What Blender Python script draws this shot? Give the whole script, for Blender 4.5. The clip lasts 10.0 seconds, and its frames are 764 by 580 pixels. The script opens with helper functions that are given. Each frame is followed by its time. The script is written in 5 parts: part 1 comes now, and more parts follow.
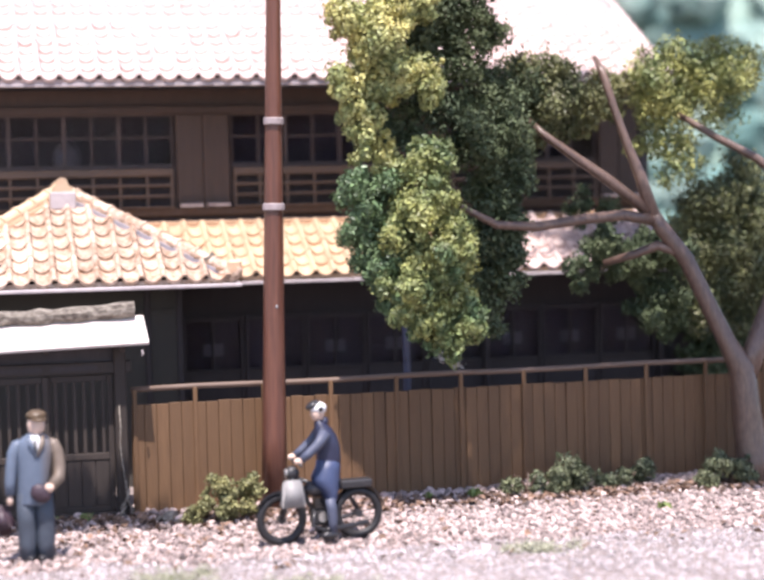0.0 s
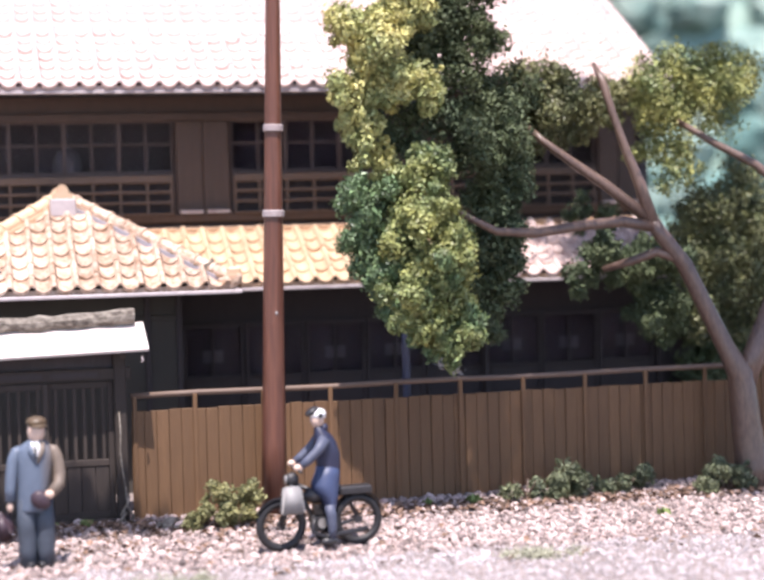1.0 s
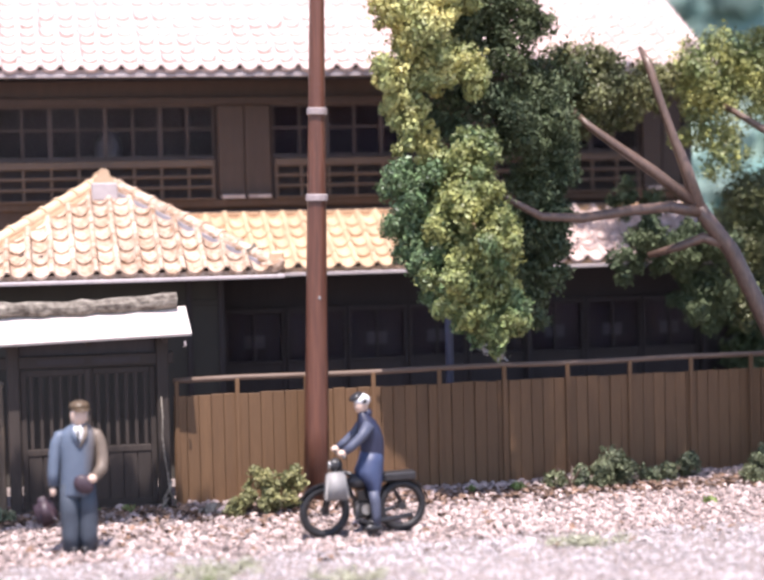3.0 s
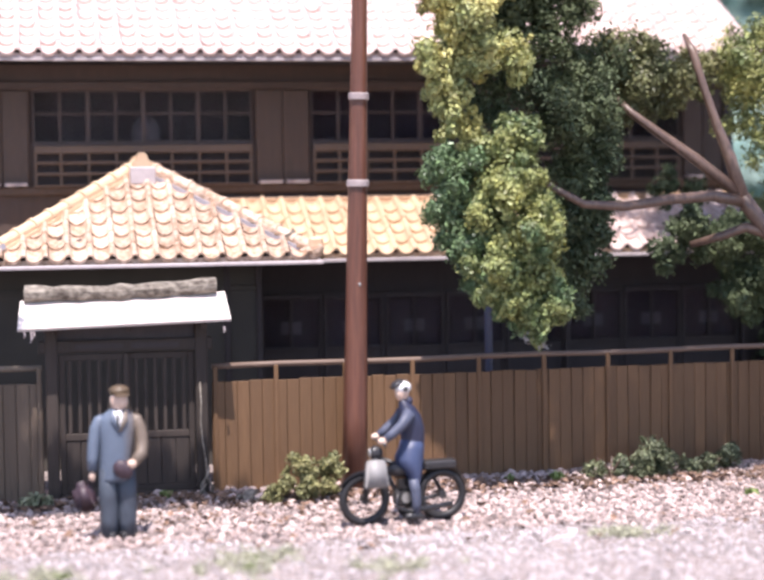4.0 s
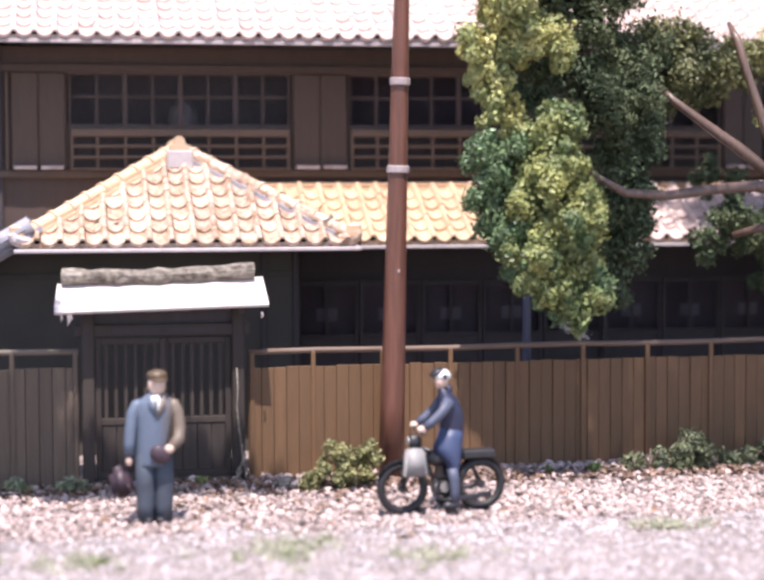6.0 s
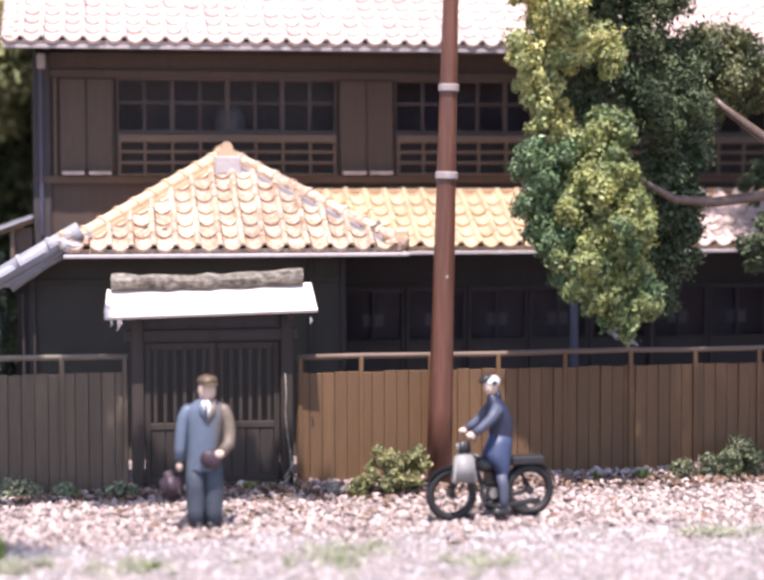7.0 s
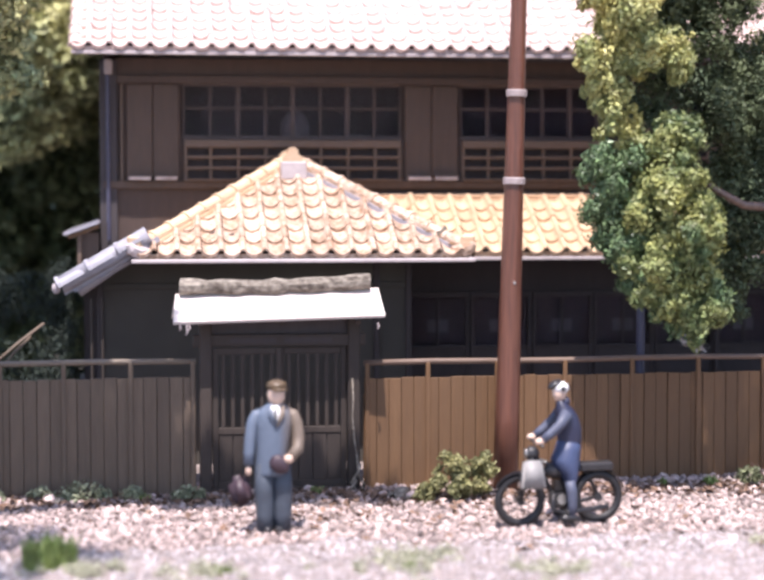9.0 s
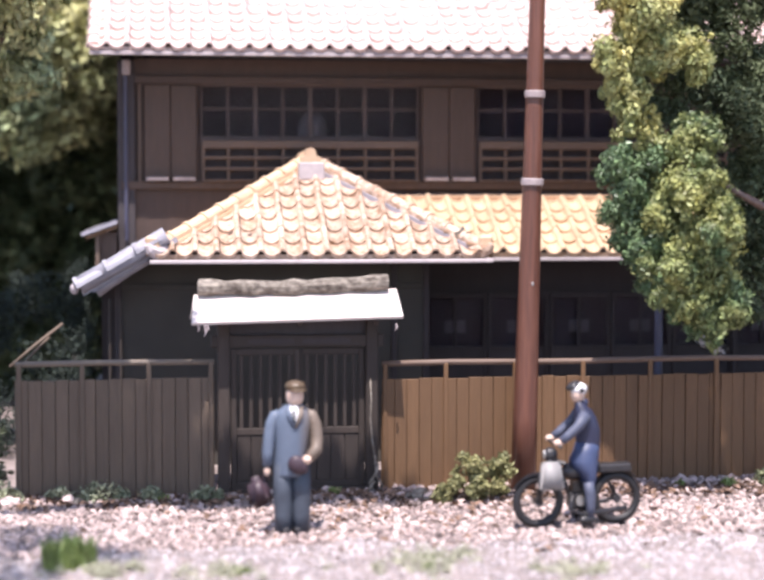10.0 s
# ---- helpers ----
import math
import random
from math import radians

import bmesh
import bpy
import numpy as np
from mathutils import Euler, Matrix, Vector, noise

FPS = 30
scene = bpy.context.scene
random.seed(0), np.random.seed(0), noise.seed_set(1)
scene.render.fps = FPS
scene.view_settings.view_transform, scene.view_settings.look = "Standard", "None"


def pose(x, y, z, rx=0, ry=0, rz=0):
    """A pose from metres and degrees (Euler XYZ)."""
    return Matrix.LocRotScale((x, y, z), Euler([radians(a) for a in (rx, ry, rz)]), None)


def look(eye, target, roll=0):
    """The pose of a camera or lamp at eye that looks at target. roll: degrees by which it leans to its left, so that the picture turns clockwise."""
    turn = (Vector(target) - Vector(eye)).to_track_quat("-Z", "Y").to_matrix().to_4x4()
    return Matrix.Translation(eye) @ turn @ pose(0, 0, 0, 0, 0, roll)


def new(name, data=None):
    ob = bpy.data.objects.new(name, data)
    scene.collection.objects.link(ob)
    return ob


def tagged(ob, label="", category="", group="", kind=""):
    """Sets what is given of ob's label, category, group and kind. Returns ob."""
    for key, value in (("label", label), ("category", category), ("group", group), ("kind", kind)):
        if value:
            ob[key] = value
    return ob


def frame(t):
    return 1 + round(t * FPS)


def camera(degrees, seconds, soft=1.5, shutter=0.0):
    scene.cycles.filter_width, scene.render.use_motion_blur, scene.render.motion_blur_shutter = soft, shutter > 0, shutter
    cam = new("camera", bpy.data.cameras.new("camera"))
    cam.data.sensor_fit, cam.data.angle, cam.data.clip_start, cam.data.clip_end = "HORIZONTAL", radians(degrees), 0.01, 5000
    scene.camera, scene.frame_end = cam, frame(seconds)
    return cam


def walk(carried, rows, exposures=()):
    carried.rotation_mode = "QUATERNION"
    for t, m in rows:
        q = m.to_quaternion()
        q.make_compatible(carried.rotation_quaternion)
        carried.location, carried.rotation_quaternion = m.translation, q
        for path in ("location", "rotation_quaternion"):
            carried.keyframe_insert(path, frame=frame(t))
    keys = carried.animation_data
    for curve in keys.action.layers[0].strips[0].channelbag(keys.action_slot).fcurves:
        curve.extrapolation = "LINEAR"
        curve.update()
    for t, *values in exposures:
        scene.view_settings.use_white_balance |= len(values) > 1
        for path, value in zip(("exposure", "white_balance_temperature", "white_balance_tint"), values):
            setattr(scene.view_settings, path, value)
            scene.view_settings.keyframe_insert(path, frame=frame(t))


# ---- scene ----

# A model village at 1:24. Lengths below are those of the full-size original; S brings them to the model's size.
S = 1 / 24

cam = camera(24.0, 10.0, soft=3.0)
cam.data.dof.use_dof = True
cam.data.dof.focus_distance, cam.data.dof.aperture_fstop = 22.8 * S, 6.8
ROWS = [
    (0.0, -0.675, -20.455, 3.800, -12.828, -2.431, -1.439),
    (0.5, -0.671, -20.484, 3.806, -12.792, -2.333, -1.473),
    (1.0, -0.672, -20.495, 3.808, -12.820, -2.242, -1.485),
    (1.5, -0.661, -20.491, 3.816, -12.769, -2.287, -1.541),
    (2.0, -0.659, -20.460, 3.806, -12.583, -2.335, -1.659),
    (2.5, -0.688, -20.381, 3.766, -12.217, -2.414, -1.555),
    (4.0, -0.956, -20.089, 3.740, -11.034, -2.947, -0.825),
    (4.5, -0.988, -19.989, 3.720, -10.866, -3.120, -0.654),
    (5.0, -1.015, -19.921, 3.696, -10.824, -3.235, -0.498),
    (5.5, -1.052, -19.876, 3.695, -10.664, -3.318, -0.317),
    (7.0, -1.288, -19.858, 3.721, -9.198, -3.134, -0.119),
    (7.5, -1.369, -19.852, 3.722, -8.722, -3.068, -0.069),
    (8.0, -1.433, -19.862, 3.722, -8.176, -3.010, -0.095),
    (8.5, -1.453, -19.842, 3.725, -7.863, -3.009, -0.043),
    (9.0, -1.497, -19.840, 3.724, -7.594, -2.963, -0.033),
    (9.5, -1.525, -19.836, 3.722, -7.215, -2.936, -0.020),
    (10.0, -1.555, -19.839, 3.738, -7.166, -2.971, 0.002),
]


def aimed(x, y, z, yaw, pitch, roll):
    a, b = radians(yaw), radians(pitch)
    way = Vector((-math.sin(a) * math.cos(b), math.cos(a) * math.cos(b), math.sin(b)))
    eye = Vector((x, y, z)) * S
    return look(eye, eye + way, roll)


walk(cam, [(r[0], aimed(*r[1:])) for r in ROWS], exposures=[(0.0, 0.85, 6380, 18), (10.0, 0.85, 6380, 18)])

# ---- world and sun ----
SUN_AZ, SUN_EL = 9, 68.5      # degrees to the left of the house front, and above the ground
world = bpy.data.worlds.new("world")
scene.world = world
world.use_nodes = True
wn = world.node_tree
sky = wn.nodes.new("ShaderNodeTexSky")
sky.sky_type, sky.sun_disc = "NISHITA", False
sky.sun_elevation, sky.sun_rotation = radians(SUN_EL), radians(180 + SUN_AZ)
wn.links.new(sky.outputs[0], wn.nodes["Background"].inputs[0])
wn.nodes["Background"].inputs[1].default_value = 0.15
sun_dir = Vector((-math.sin(radians(SUN_AZ)) * math.cos(radians(SUN_EL)), -math.cos(radians(SUN_AZ)) * math.cos(radians(SUN_EL)), math.sin(radians(SUN_EL))))
sun = new("sun", bpy.data.lights.new("sun", "SUN"))
sun.data.energy, sun.data.angle, sun.data.color = 5.0, radians(0.6), (1.0, 0.94, 0.87)
sun.matrix_world = look(sun_dir * 2, Vector((0, 0, 0)))


# ---- materials ----
def material(name, colour, other=None, rough=0.7, grain=0.15, bump=0.3, stretch=(1, 1, 1), per=0.0, metal=0.0, contrast=0.5, spread=0.0, coat=0.0, lit_side=None):
    """Two-scale mottling between two colours; grain in full-size metres; per: how far single pieces differ; spread: leaves."""
    m = bpy.data.materials.new(name)
    m.use_nodes = True
    nt = m.node_tree
    N, L = nt.nodes, nt.links
    bsdf = N["Principled BSDF"]
    other = other or tuple(c * 0.6 for c in colour)
    co = N.new("ShaderNodeTexCoord")
    info = N.new("ShaderNodeObjectInfo")
    shift = N.new("ShaderNodeVectorMath")
    shift.operation = "MULTIPLY_ADD"
    L.new(info.outputs["Random"], shift.inputs[0])
    shift.inputs[1].default_value = (3.1 * S, 5.7 * S, 1.9 * S)
    L.new(co.outputs["Object"], shift.inputs[2])
    mp = N.new("ShaderNodeMapping")
    mp.inputs["Scale"].default_value = tuple(s / (grain * S) for s in stretch)
    L.new(shift.outputs[0], mp.inputs[0])
    fine = N.new("ShaderNodeTexNoise")
    fine.inputs["Scale"].default_value, fine.inputs["Detail"].default_value = 1.0, 6
    coarse = N.new("ShaderNodeTexNoise")
    coarse.inputs["Scale"].default_value, coarse.inputs["Detail"].default_value = 0.17, 3
    L.new(mp.outputs[0], fine.inputs["Vector"])
    L.new(mp.outputs[0], coarse.inputs["Vector"])
    add = N.new("ShaderNodeMath")
    add.operation = "MULTIPLY_ADD"
    L.new(fine.outputs["Fac"], add.inputs[0])
    add.inputs[1].default_value = 0.6
    half = N.new("ShaderNodeMath")
    half.operation = "MULTIPLY"
    half.inputs[1].default_value = 0.4
    L.new(coarse.outputs["Fac"], half.inputs[0])
    L.new(half.outputs[0], add.inputs[2])
    ramp = N.new("ShaderNodeMapRange")
    ramp.inputs["From Min"].default_value, ramp.inputs["From Max"].default_value = 0.5 - 0.25 / (contrast + 0.5), 0.5 + 0.25 / (contrast + 0.5)
    L.new(add.outputs[0], ramp.inputs["Value"])
    mix = N.new("ShaderNodeMix")
    mix.data_type = "RGBA"
    mix.inputs["A"].default_value, mix.inputs["B"].default_value = (*other, 1), (*colour, 1)
    L.new(ramp.outputs[0], mix.inputs["Factor"])
    last = mix.outputs["Result"]
    if lit_side:
        # a warm sunlit side put into the colour, with a soft border
        sep = N.new("ShaderNodeSeparateXYZ")
        L.new(co.outputs["Object"], sep.inputs[0])
        side = N.new("ShaderNodeMapRange")
        side.inputs["From Min"].default_value, side.inputs["From Max"].default_value = -0.02 * S, 0.16 * S
        L.new(sep.outputs["X"], side.inputs["Value"])
        two = N.new("ShaderNodeMix")
        two.data_type = "RGBA"
        two.inputs["B"].default_value = (*lit_side, 1)
        L.new(side.outputs[0], two.inputs["Factor"])
        L.new(last, two.inputs["A"])
        last = two.outputs["Result"]
    if per or spread:
        hsv = N.new("ShaderNodeHueSaturation")
        vary = N.new("ShaderNodeMapRange")
        amount = per or spread
        vary.inputs["To Min"].default_value, vary.inputs["To Max"].default_value = 1 - amount, 1 + amount
        if spread:
            geo = N.new("ShaderNodeNewGeometry")
            L.new(geo.outputs["Random Per Island"], vary.inputs["Value"])
        else:
            L.new(info.outputs["Random"], vary.inputs["Value"])
        L.new(vary.outputs[0], hsv.inputs["Value"])
        L.new(last, hsv.inputs["Color"])
        last = hsv.outputs[0]
    L.new(last, bsdf.inputs["Base Color"])
    bsdf.inputs["Roughness"].default_value, bsdf.inputs["Metallic"].default_value = rough, metal
    bsdf.inputs["Coat Weight"].default_value = coat
    if bump:
        bp = N.new("ShaderNodeBump")
        bp.inputs["Strength"].default_value, bp.inputs["Distance"].default_value = bump, 0.02 * S
        L.new(fine.outputs["Fac"], bp.inputs["Height"])
        L.new(bp.outputs[0], bsdf.inputs["Normal"])
    return m


def glass_material(name, tint):
    m = bpy.data.materials.new(name)
    m.use_nodes = True
    b = m.node_tree.nodes["Principled BSDF"]
    b.inputs["Base Color"].default_value = (*tint, 1)
    b.inputs["Roughness"].default_value, b.inputs["Transmission Weight"].default_value, b.inputs["IOR"].default_value = 0.06, 1.0, 1.10
    return m


TILE = material("clay_tile", (0.62, 0.46, 0.32), (0.47, 0.31, 0.19), 0.5, 0.12, 0.25, per=0.12)
TILE_CREAM = material("cream_clay_tile", (0.62, 0.48, 0.385), (0.30, 0.18, 0.11), 0.42, 0.07, 0.4, per=0.17, contrast=1.5)
EAVE = material("pale_eave_paint", (0.52, 0.46, 0.46), (0.36, 0.31, 0.32), 0.6, 0.12, 0.2)
TILE_PALE = material("pale_pink_tile", (0.70, 0.56, 0.52), (0.51, 0.38, 0.34), 0.4, 0.12, 0.25, per=0.10)
TILE_GREY = material("grey_tile", (0.36, 0.35, 0.39), (0.23, 0.22, 0.25), 0.55, 0.12, 0.3, per=0.1)
WOOD_DARK = material("dark_wood", (0.086, 0.054, 0.042), (0.053, 0.034, 0.027), 0.65, 0.05, 0.3, (3, 3, 0.3), per=0.12)
WOOD_BLACK = material("blackened_wood", (0.066, 0.054, 0.057), (0.041, 0.034, 0.037), 0.7, 0.05, 0.3, (3, 3, 0.3))
# deep shade under eaves and in recesses is put into this near-black wood
WOOD_SHADE = material("shaded_wood", (0.050, 0.039, 0.040), (0.031, 0.024, 0.025), 0.75, 0.05, 0.3, (3, 3, 0.3))
WOOD_GATE = material("gate_wood", (0.048, 0.035, 0.028), (0.030, 0.021, 0.017), 0.75, 0.05, 0.35, (3, 3, 0.25), per=0.15)
WOOD_RED = material("reddish_shutter_wood", (0.095, 0.060, 0.044), (0.060, 0.038, 0.028), 0.6, 0.05, 0.3, (3, 3, 0.25), per=0.12)
WOOD_RAIL = material("railing_wood", (0.155, 0.105, 0.076), (0.10, 0.068, 0.05), 0.6, 0.05, 0.3, (0.4, 3, 3))
WOOD_BAR = material("dull_window_wood", (0.10, 0.070, 0.062), (0.066, 0.047, 0.042), 0.6, 0.05, 0.3, (3, 3, 0.4))
BOARD = material("tan_fence_board", (0.168, 0.090, 0.041), (0.108, 0.056, 0.026), 0.65, 0.05, 0.35, (3, 3, 0.2), per=0.10)
# left fence stretch: boards as BOARD, their shade put into a greyer colour
BOARD_GREY = material("grey_brown_board", (0.150, 0.108, 0.076), (0.098, 0.070, 0.050), 0.75, 0.05, 0.35, (3, 3, 0.2), per=0.10)
RAIL_GREY = material("grey_tan_rail_wood", (0.21, 0.17, 0.13), (0.13, 0.10, 0.078), 0.7, 0.06, 0.3, (0.3, 3, 3))
FENCE_RAIL = material("fence_rail_wood", (0.185, 0.125, 0.092), (0.12, 0.078, 0.058), 0.6, 0.06, 0.3, (0.3, 3, 3))
POLE = material("reddish_brown_pole", (0.165, 0.066, 0.042), (0.085, 0.034, 0.024), 0.36, 0.09, 0.25, (2.5, 2.5, 0.15), contrast=1.1)
BAND = material("grey_band_metal", (0.42, 0.36, 0.36), (0.28, 0.22, 0.21), 0.5, 0.06, 0.2)
SHEET = material("pale_sheet_roof", (0.72, 0.64, 0.60), (0.57, 0.49, 0.45), 0.5, 0.2, 0.2)
BOARD_ORANGE = material("orange_brown_board", (0.50, 0.33, 0.20), (0.36, 0.22, 0.13), 0.6, 0.06, 0.3, (0.3, 3, 3))
LOG = material("bark_log", (0.33, 0.29, 0.24), (0.06, 0.045, 0.035), 0.85, 0.06, 1.0, (0.7, 1.0, 1.0), contrast=1.3)
BARK = material("tree_bark", (0.165, 0.105, 0.078), (0.078, 0.049, 0.039), 0.38, 0.06, 0.4, (1.5, 1.5, 0.5), contrast=0.9, coat=0.2)
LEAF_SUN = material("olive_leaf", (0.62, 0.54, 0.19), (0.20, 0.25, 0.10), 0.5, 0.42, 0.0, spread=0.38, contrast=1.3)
LEAF_TEAL = material("blue_green_leaf", (0.17, 0.24, 0.105), (0.07, 0.13, 0.064), 0.45, 0.5, 0.0, spread=0.5)
LEAF_OLIVE = material("dull_olive_leaf", (0.38, 0.37, 0.115), (0.085, 0.14, 0.06), 0.5, 0.42, 0.0, spread=0.38, contrast=1.4)
# shrub leaves: the shade beside the house is put into this near-black green
LEAF_SHADE = material("shaded_teal_leaf", (0.036, 0.048, 0.036), (0.015, 0.027, 0.024), 0.9, 0.8, 0.0, spread=0.4)
LEAF_MID = material("mid_green_leaf", (0.21, 0.20, 0.075), (0.055, 0.08, 0.038), 0.5, 0.5, 0.0, spread=0.5, contrast=1.0)
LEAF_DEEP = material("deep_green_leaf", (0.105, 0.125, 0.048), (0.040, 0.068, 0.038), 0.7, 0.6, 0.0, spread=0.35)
LEAF_BUSH = material("bush_leaf", (0.31, 0.28, 0.11), (0.11, 0.13, 0.062), 0.6, 0.5, 0.0, spread=0.5)
LEAF_SCRUB = material("grey_green_leaf", (0.17, 0.18, 0.09), (0.065, 0.085, 0.05), 0.6, 0.4, 0.0, spread=0.5, contrast=1.0)
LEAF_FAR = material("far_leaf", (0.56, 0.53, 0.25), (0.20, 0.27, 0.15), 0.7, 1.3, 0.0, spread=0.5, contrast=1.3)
# the hillside's haze is put into this pale bluish colour
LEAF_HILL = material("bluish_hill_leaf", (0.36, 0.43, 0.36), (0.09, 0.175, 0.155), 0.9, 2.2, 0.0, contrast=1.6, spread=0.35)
GRAVEL_PALE = material("pale_fine_gravel", (0.55, 0.495, 0.495), (0.29, 0.245, 0.24), 0.8, 0.3, 0.4, spread=0.45)
GRAVEL = material("pinkish_gravel", (0.51, 0.415, 0.385), (0.23, 0.165, 0.15), 0.8, 0.3, 0.4, spread=0.6)
SOIL = material("sandy_ground", (0.32, 0.265, 0.25), (0.13, 0.10, 0.09), 0.9, 0.10, 1.0, contrast=1.0)
# the porch's deep shade is put into this dark plaster
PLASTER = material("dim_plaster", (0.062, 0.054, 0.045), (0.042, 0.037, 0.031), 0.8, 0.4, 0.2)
STEEL_BLUE = material("blue_grey_steel", (0.075, 0.075, 0.12), (0.05, 0.05, 0.085), 0.5, 0.2, 0.1)
RUBBER = material("black_rubber", (0.022, 0.020, 0.022), (0.014, 0.013, 0.014), 0.55, 0.05, 0.1)
ENAMEL = material("dark_enamel", (0.035, 0.032, 0.035), (0.02, 0.02, 0.022), 0.35, 0.1, 0.05)
CHROME = material("dull_chrome", (0.55, 0.53, 0.5), (0.4, 0.38, 0.36), 0.35, 0.1, 0.05, metal=0.8)
IVORY = material("ivory_plastic", (0.29, 0.275, 0.27), (0.21, 0.20, 0.195), 0.55, 0.1, 0.2)
GLASS = glass_material("window_glass", (0.86, 0.84, 0.90))
PAPER = material("paper_screen", (0.16, 0.15, 0.15), (0.11, 0.105, 0.105), 0.9, 0.3, 0.1)
COAT = material("blue_grey_paint", (0.088, 0.098, 0.145), (0.058, 0.066, 0.10), 0.55, 0.15, 0.2)
# bluish shaded half and tan sunlit half of the coat, put into its colour
COAT_MAN = material("half_lit_coat_paint", (0.13, 0.162, 0.22), (0.085, 0.108, 0.15), 0.5, 0.15, 0.3, lit_side=(0.17, 0.13, 0.10))
TROUSERS = material("grey_trouser_paint", (0.07, 0.085, 0.11), (0.044, 0.052, 0.07), 0.55, 0.12, 0.3)
# sleeve and lapel on the sunlit side, the sunlight put into the tan
COAT_LIT = material("sunlit_coat_paint", (0.20, 0.155, 0.12), (0.145, 0.11, 0.085), 0.5, 0.15, 0.2)
NAVY = material("navy_paint", (0.028, 0.031, 0.066), (0.018, 0.02, 0.045), 0.5, 0.15, 0.2)
RIDER_SKIRT = material("slate_blue_paint", (0.050, 0.068, 0.140), (0.034, 0.046, 0.098), 0.5, 0.15, 0.2)
SKIN = material("pale_pink_paint", (0.68, 0.50, 0.40), (0.58, 0.40, 0.31), 0.55, 0.1, 0.1)
WHITE = material("white_paint", (0.78, 0.77, 0.76), (0.66, 0.65, 0.65), 0.5, 0.1, 0.1)
HAT = material("brown_hat_paint", (0.13, 0.088, 0.05), (0.08, 0.052, 0.03), 0.4, 0.1, 0.2)
BAG = material("dark_plum_leather", (0.06, 0.034, 0.045), (0.035, 0.02, 0.028), 0.5, 0.1, 0.2)

# ---- building tools ----
BASE = {}


def thing(name, base, label, category, kind="", group=""):
    """An empty at the base of a thing, which parents its parts."""
    ob = new(name)
    ob.empty_display_size = 0.05 * S
    ob.location = Vector(base) * S
    BASE[ob.name] = Vector(base)
    return tagged(ob, label, category, group, kind)


def mesh_of(name, bm, mats, base, smooth=False):
    me = bpy.data.meshes.new(name)
    bmesh.ops.recalc_face_normals(bm, faces=bm.faces)
    for v in bm.verts:
        v.co = (v.co - Vector(base)) * S
    if smooth:
        for f in bm.faces:
            f.smooth = True
    bm.to_mesh(me)
    bm.free()
    for m in mats if isinstance(mats, (list, tuple)) else [mats]:
        me.materials.append(m)
    return me


def part(name, bm, mats, parent, label="", smooth=False):
    """One mesh, given in world lengths, as a part under a thing or under a part."""
    b = BASE[parent.name]
    ob = new(name, mesh_of(name, bm, mats, b, smooth))
    ob.parent = parent
    BASE[ob.name] = b
    return tagged(ob, label)


def whole(name, bm, mats, base, label, category, kind="", group="", smooth=False):
    """A thing that is one mesh."""
    ob = new(name, mesh_of(name, bm, mats, base, smooth))
    ob.location = Vector(base) * S
    BASE[ob.name] = Vector(base)
    return tagged(ob, label, category, group, kind)


def piece(name, me, parent, m):
    """One of many alike pieces on a shared mesh; m: its pose in world lengths."""
    ob = new(name, me)
    ob.parent = parent
    m = m.copy()
    m.translation = (m.translation - BASE[parent.name]) * S
    ob.matrix_basis = m
    return ob


def box(bm, x0, x1, y0, y1, z0, z1, bev=0.0, skew=None):
    vs = [bm.verts.new((x, y, z)) for x in (x0, x1) for y in (y0, y1) for z in (z0, z1)]
    faces = [bm.faces.new([vs[i] for i in q]) for q in ((0, 1, 3, 2), (4, 6, 7, 5), (0, 4, 5, 1), (2, 3, 7, 6), (0, 2, 6, 4), (1, 5, 7, 3))]
    if bev:
        bmesh.ops.bevel(bm, geom=list({e for f in faces for e in f.edges}), offset=bev, segments=1, affect="EDGES", profile=0.5)
    return vs


def tube(bm, points, radii, n=10, cap=True):
    """A round bar along points, with a radius at each."""
    rings = []
    pts = [Vector(p) for p in points]
    a = None
    for i, p in enumerate(pts):
        d = (pts[min(i + 1, len(pts) - 1)] - pts[max(i - 1, 0)]).normalized()
        if a is None:
            a = d.cross(Vector((0.13, 0.21, 0.97)) if abs(d.z) < 0.9 else Vector((0.97, 0.21, 0.13)))
        a = (a - d * a.dot(d)).normalized()
        b = d.cross(a)
        r = radii[i] if isinstance(radii, (list, tuple)) else radii
        rings.append([bm.verts.new(p + r * (math.cos(2 * math.pi * k / n) * a + math.sin(2 * math.pi * k / n) * b)) for k in range(n)])
    for r0, r1 in zip(rings, rings[1:]):
        for k in range(n):
            bm.faces.new((r0[k], r0[(k + 1) % n], r1[(k + 1) % n], r1[k]))
    if cap:
        bm.faces.new(rings[0][::-1])
        bm.faces.new(rings[-1])
    return rings


def ellipsoid(bm, c, r, sub=3, rough=0.0, turn=None, mat=0):
    out = bmesh.ops.create_icosphere(bm, subdivisions=sub, radius=1.0)
    for v in out["verts"]:
        k = 1 + rough * noise.noise(v.co * 2.3 + Vector(c))
        p = Vector((v.co.x * r[0] * k, v.co.y * r[1] * k, v.co.z * r[2] * k))
        v.co = (turn @ p if turn else p) + Vector(c)
    for f in {f for v in out["verts"] for f in v.link_faces}:
        f.material_index = mat
    return out["verts"]


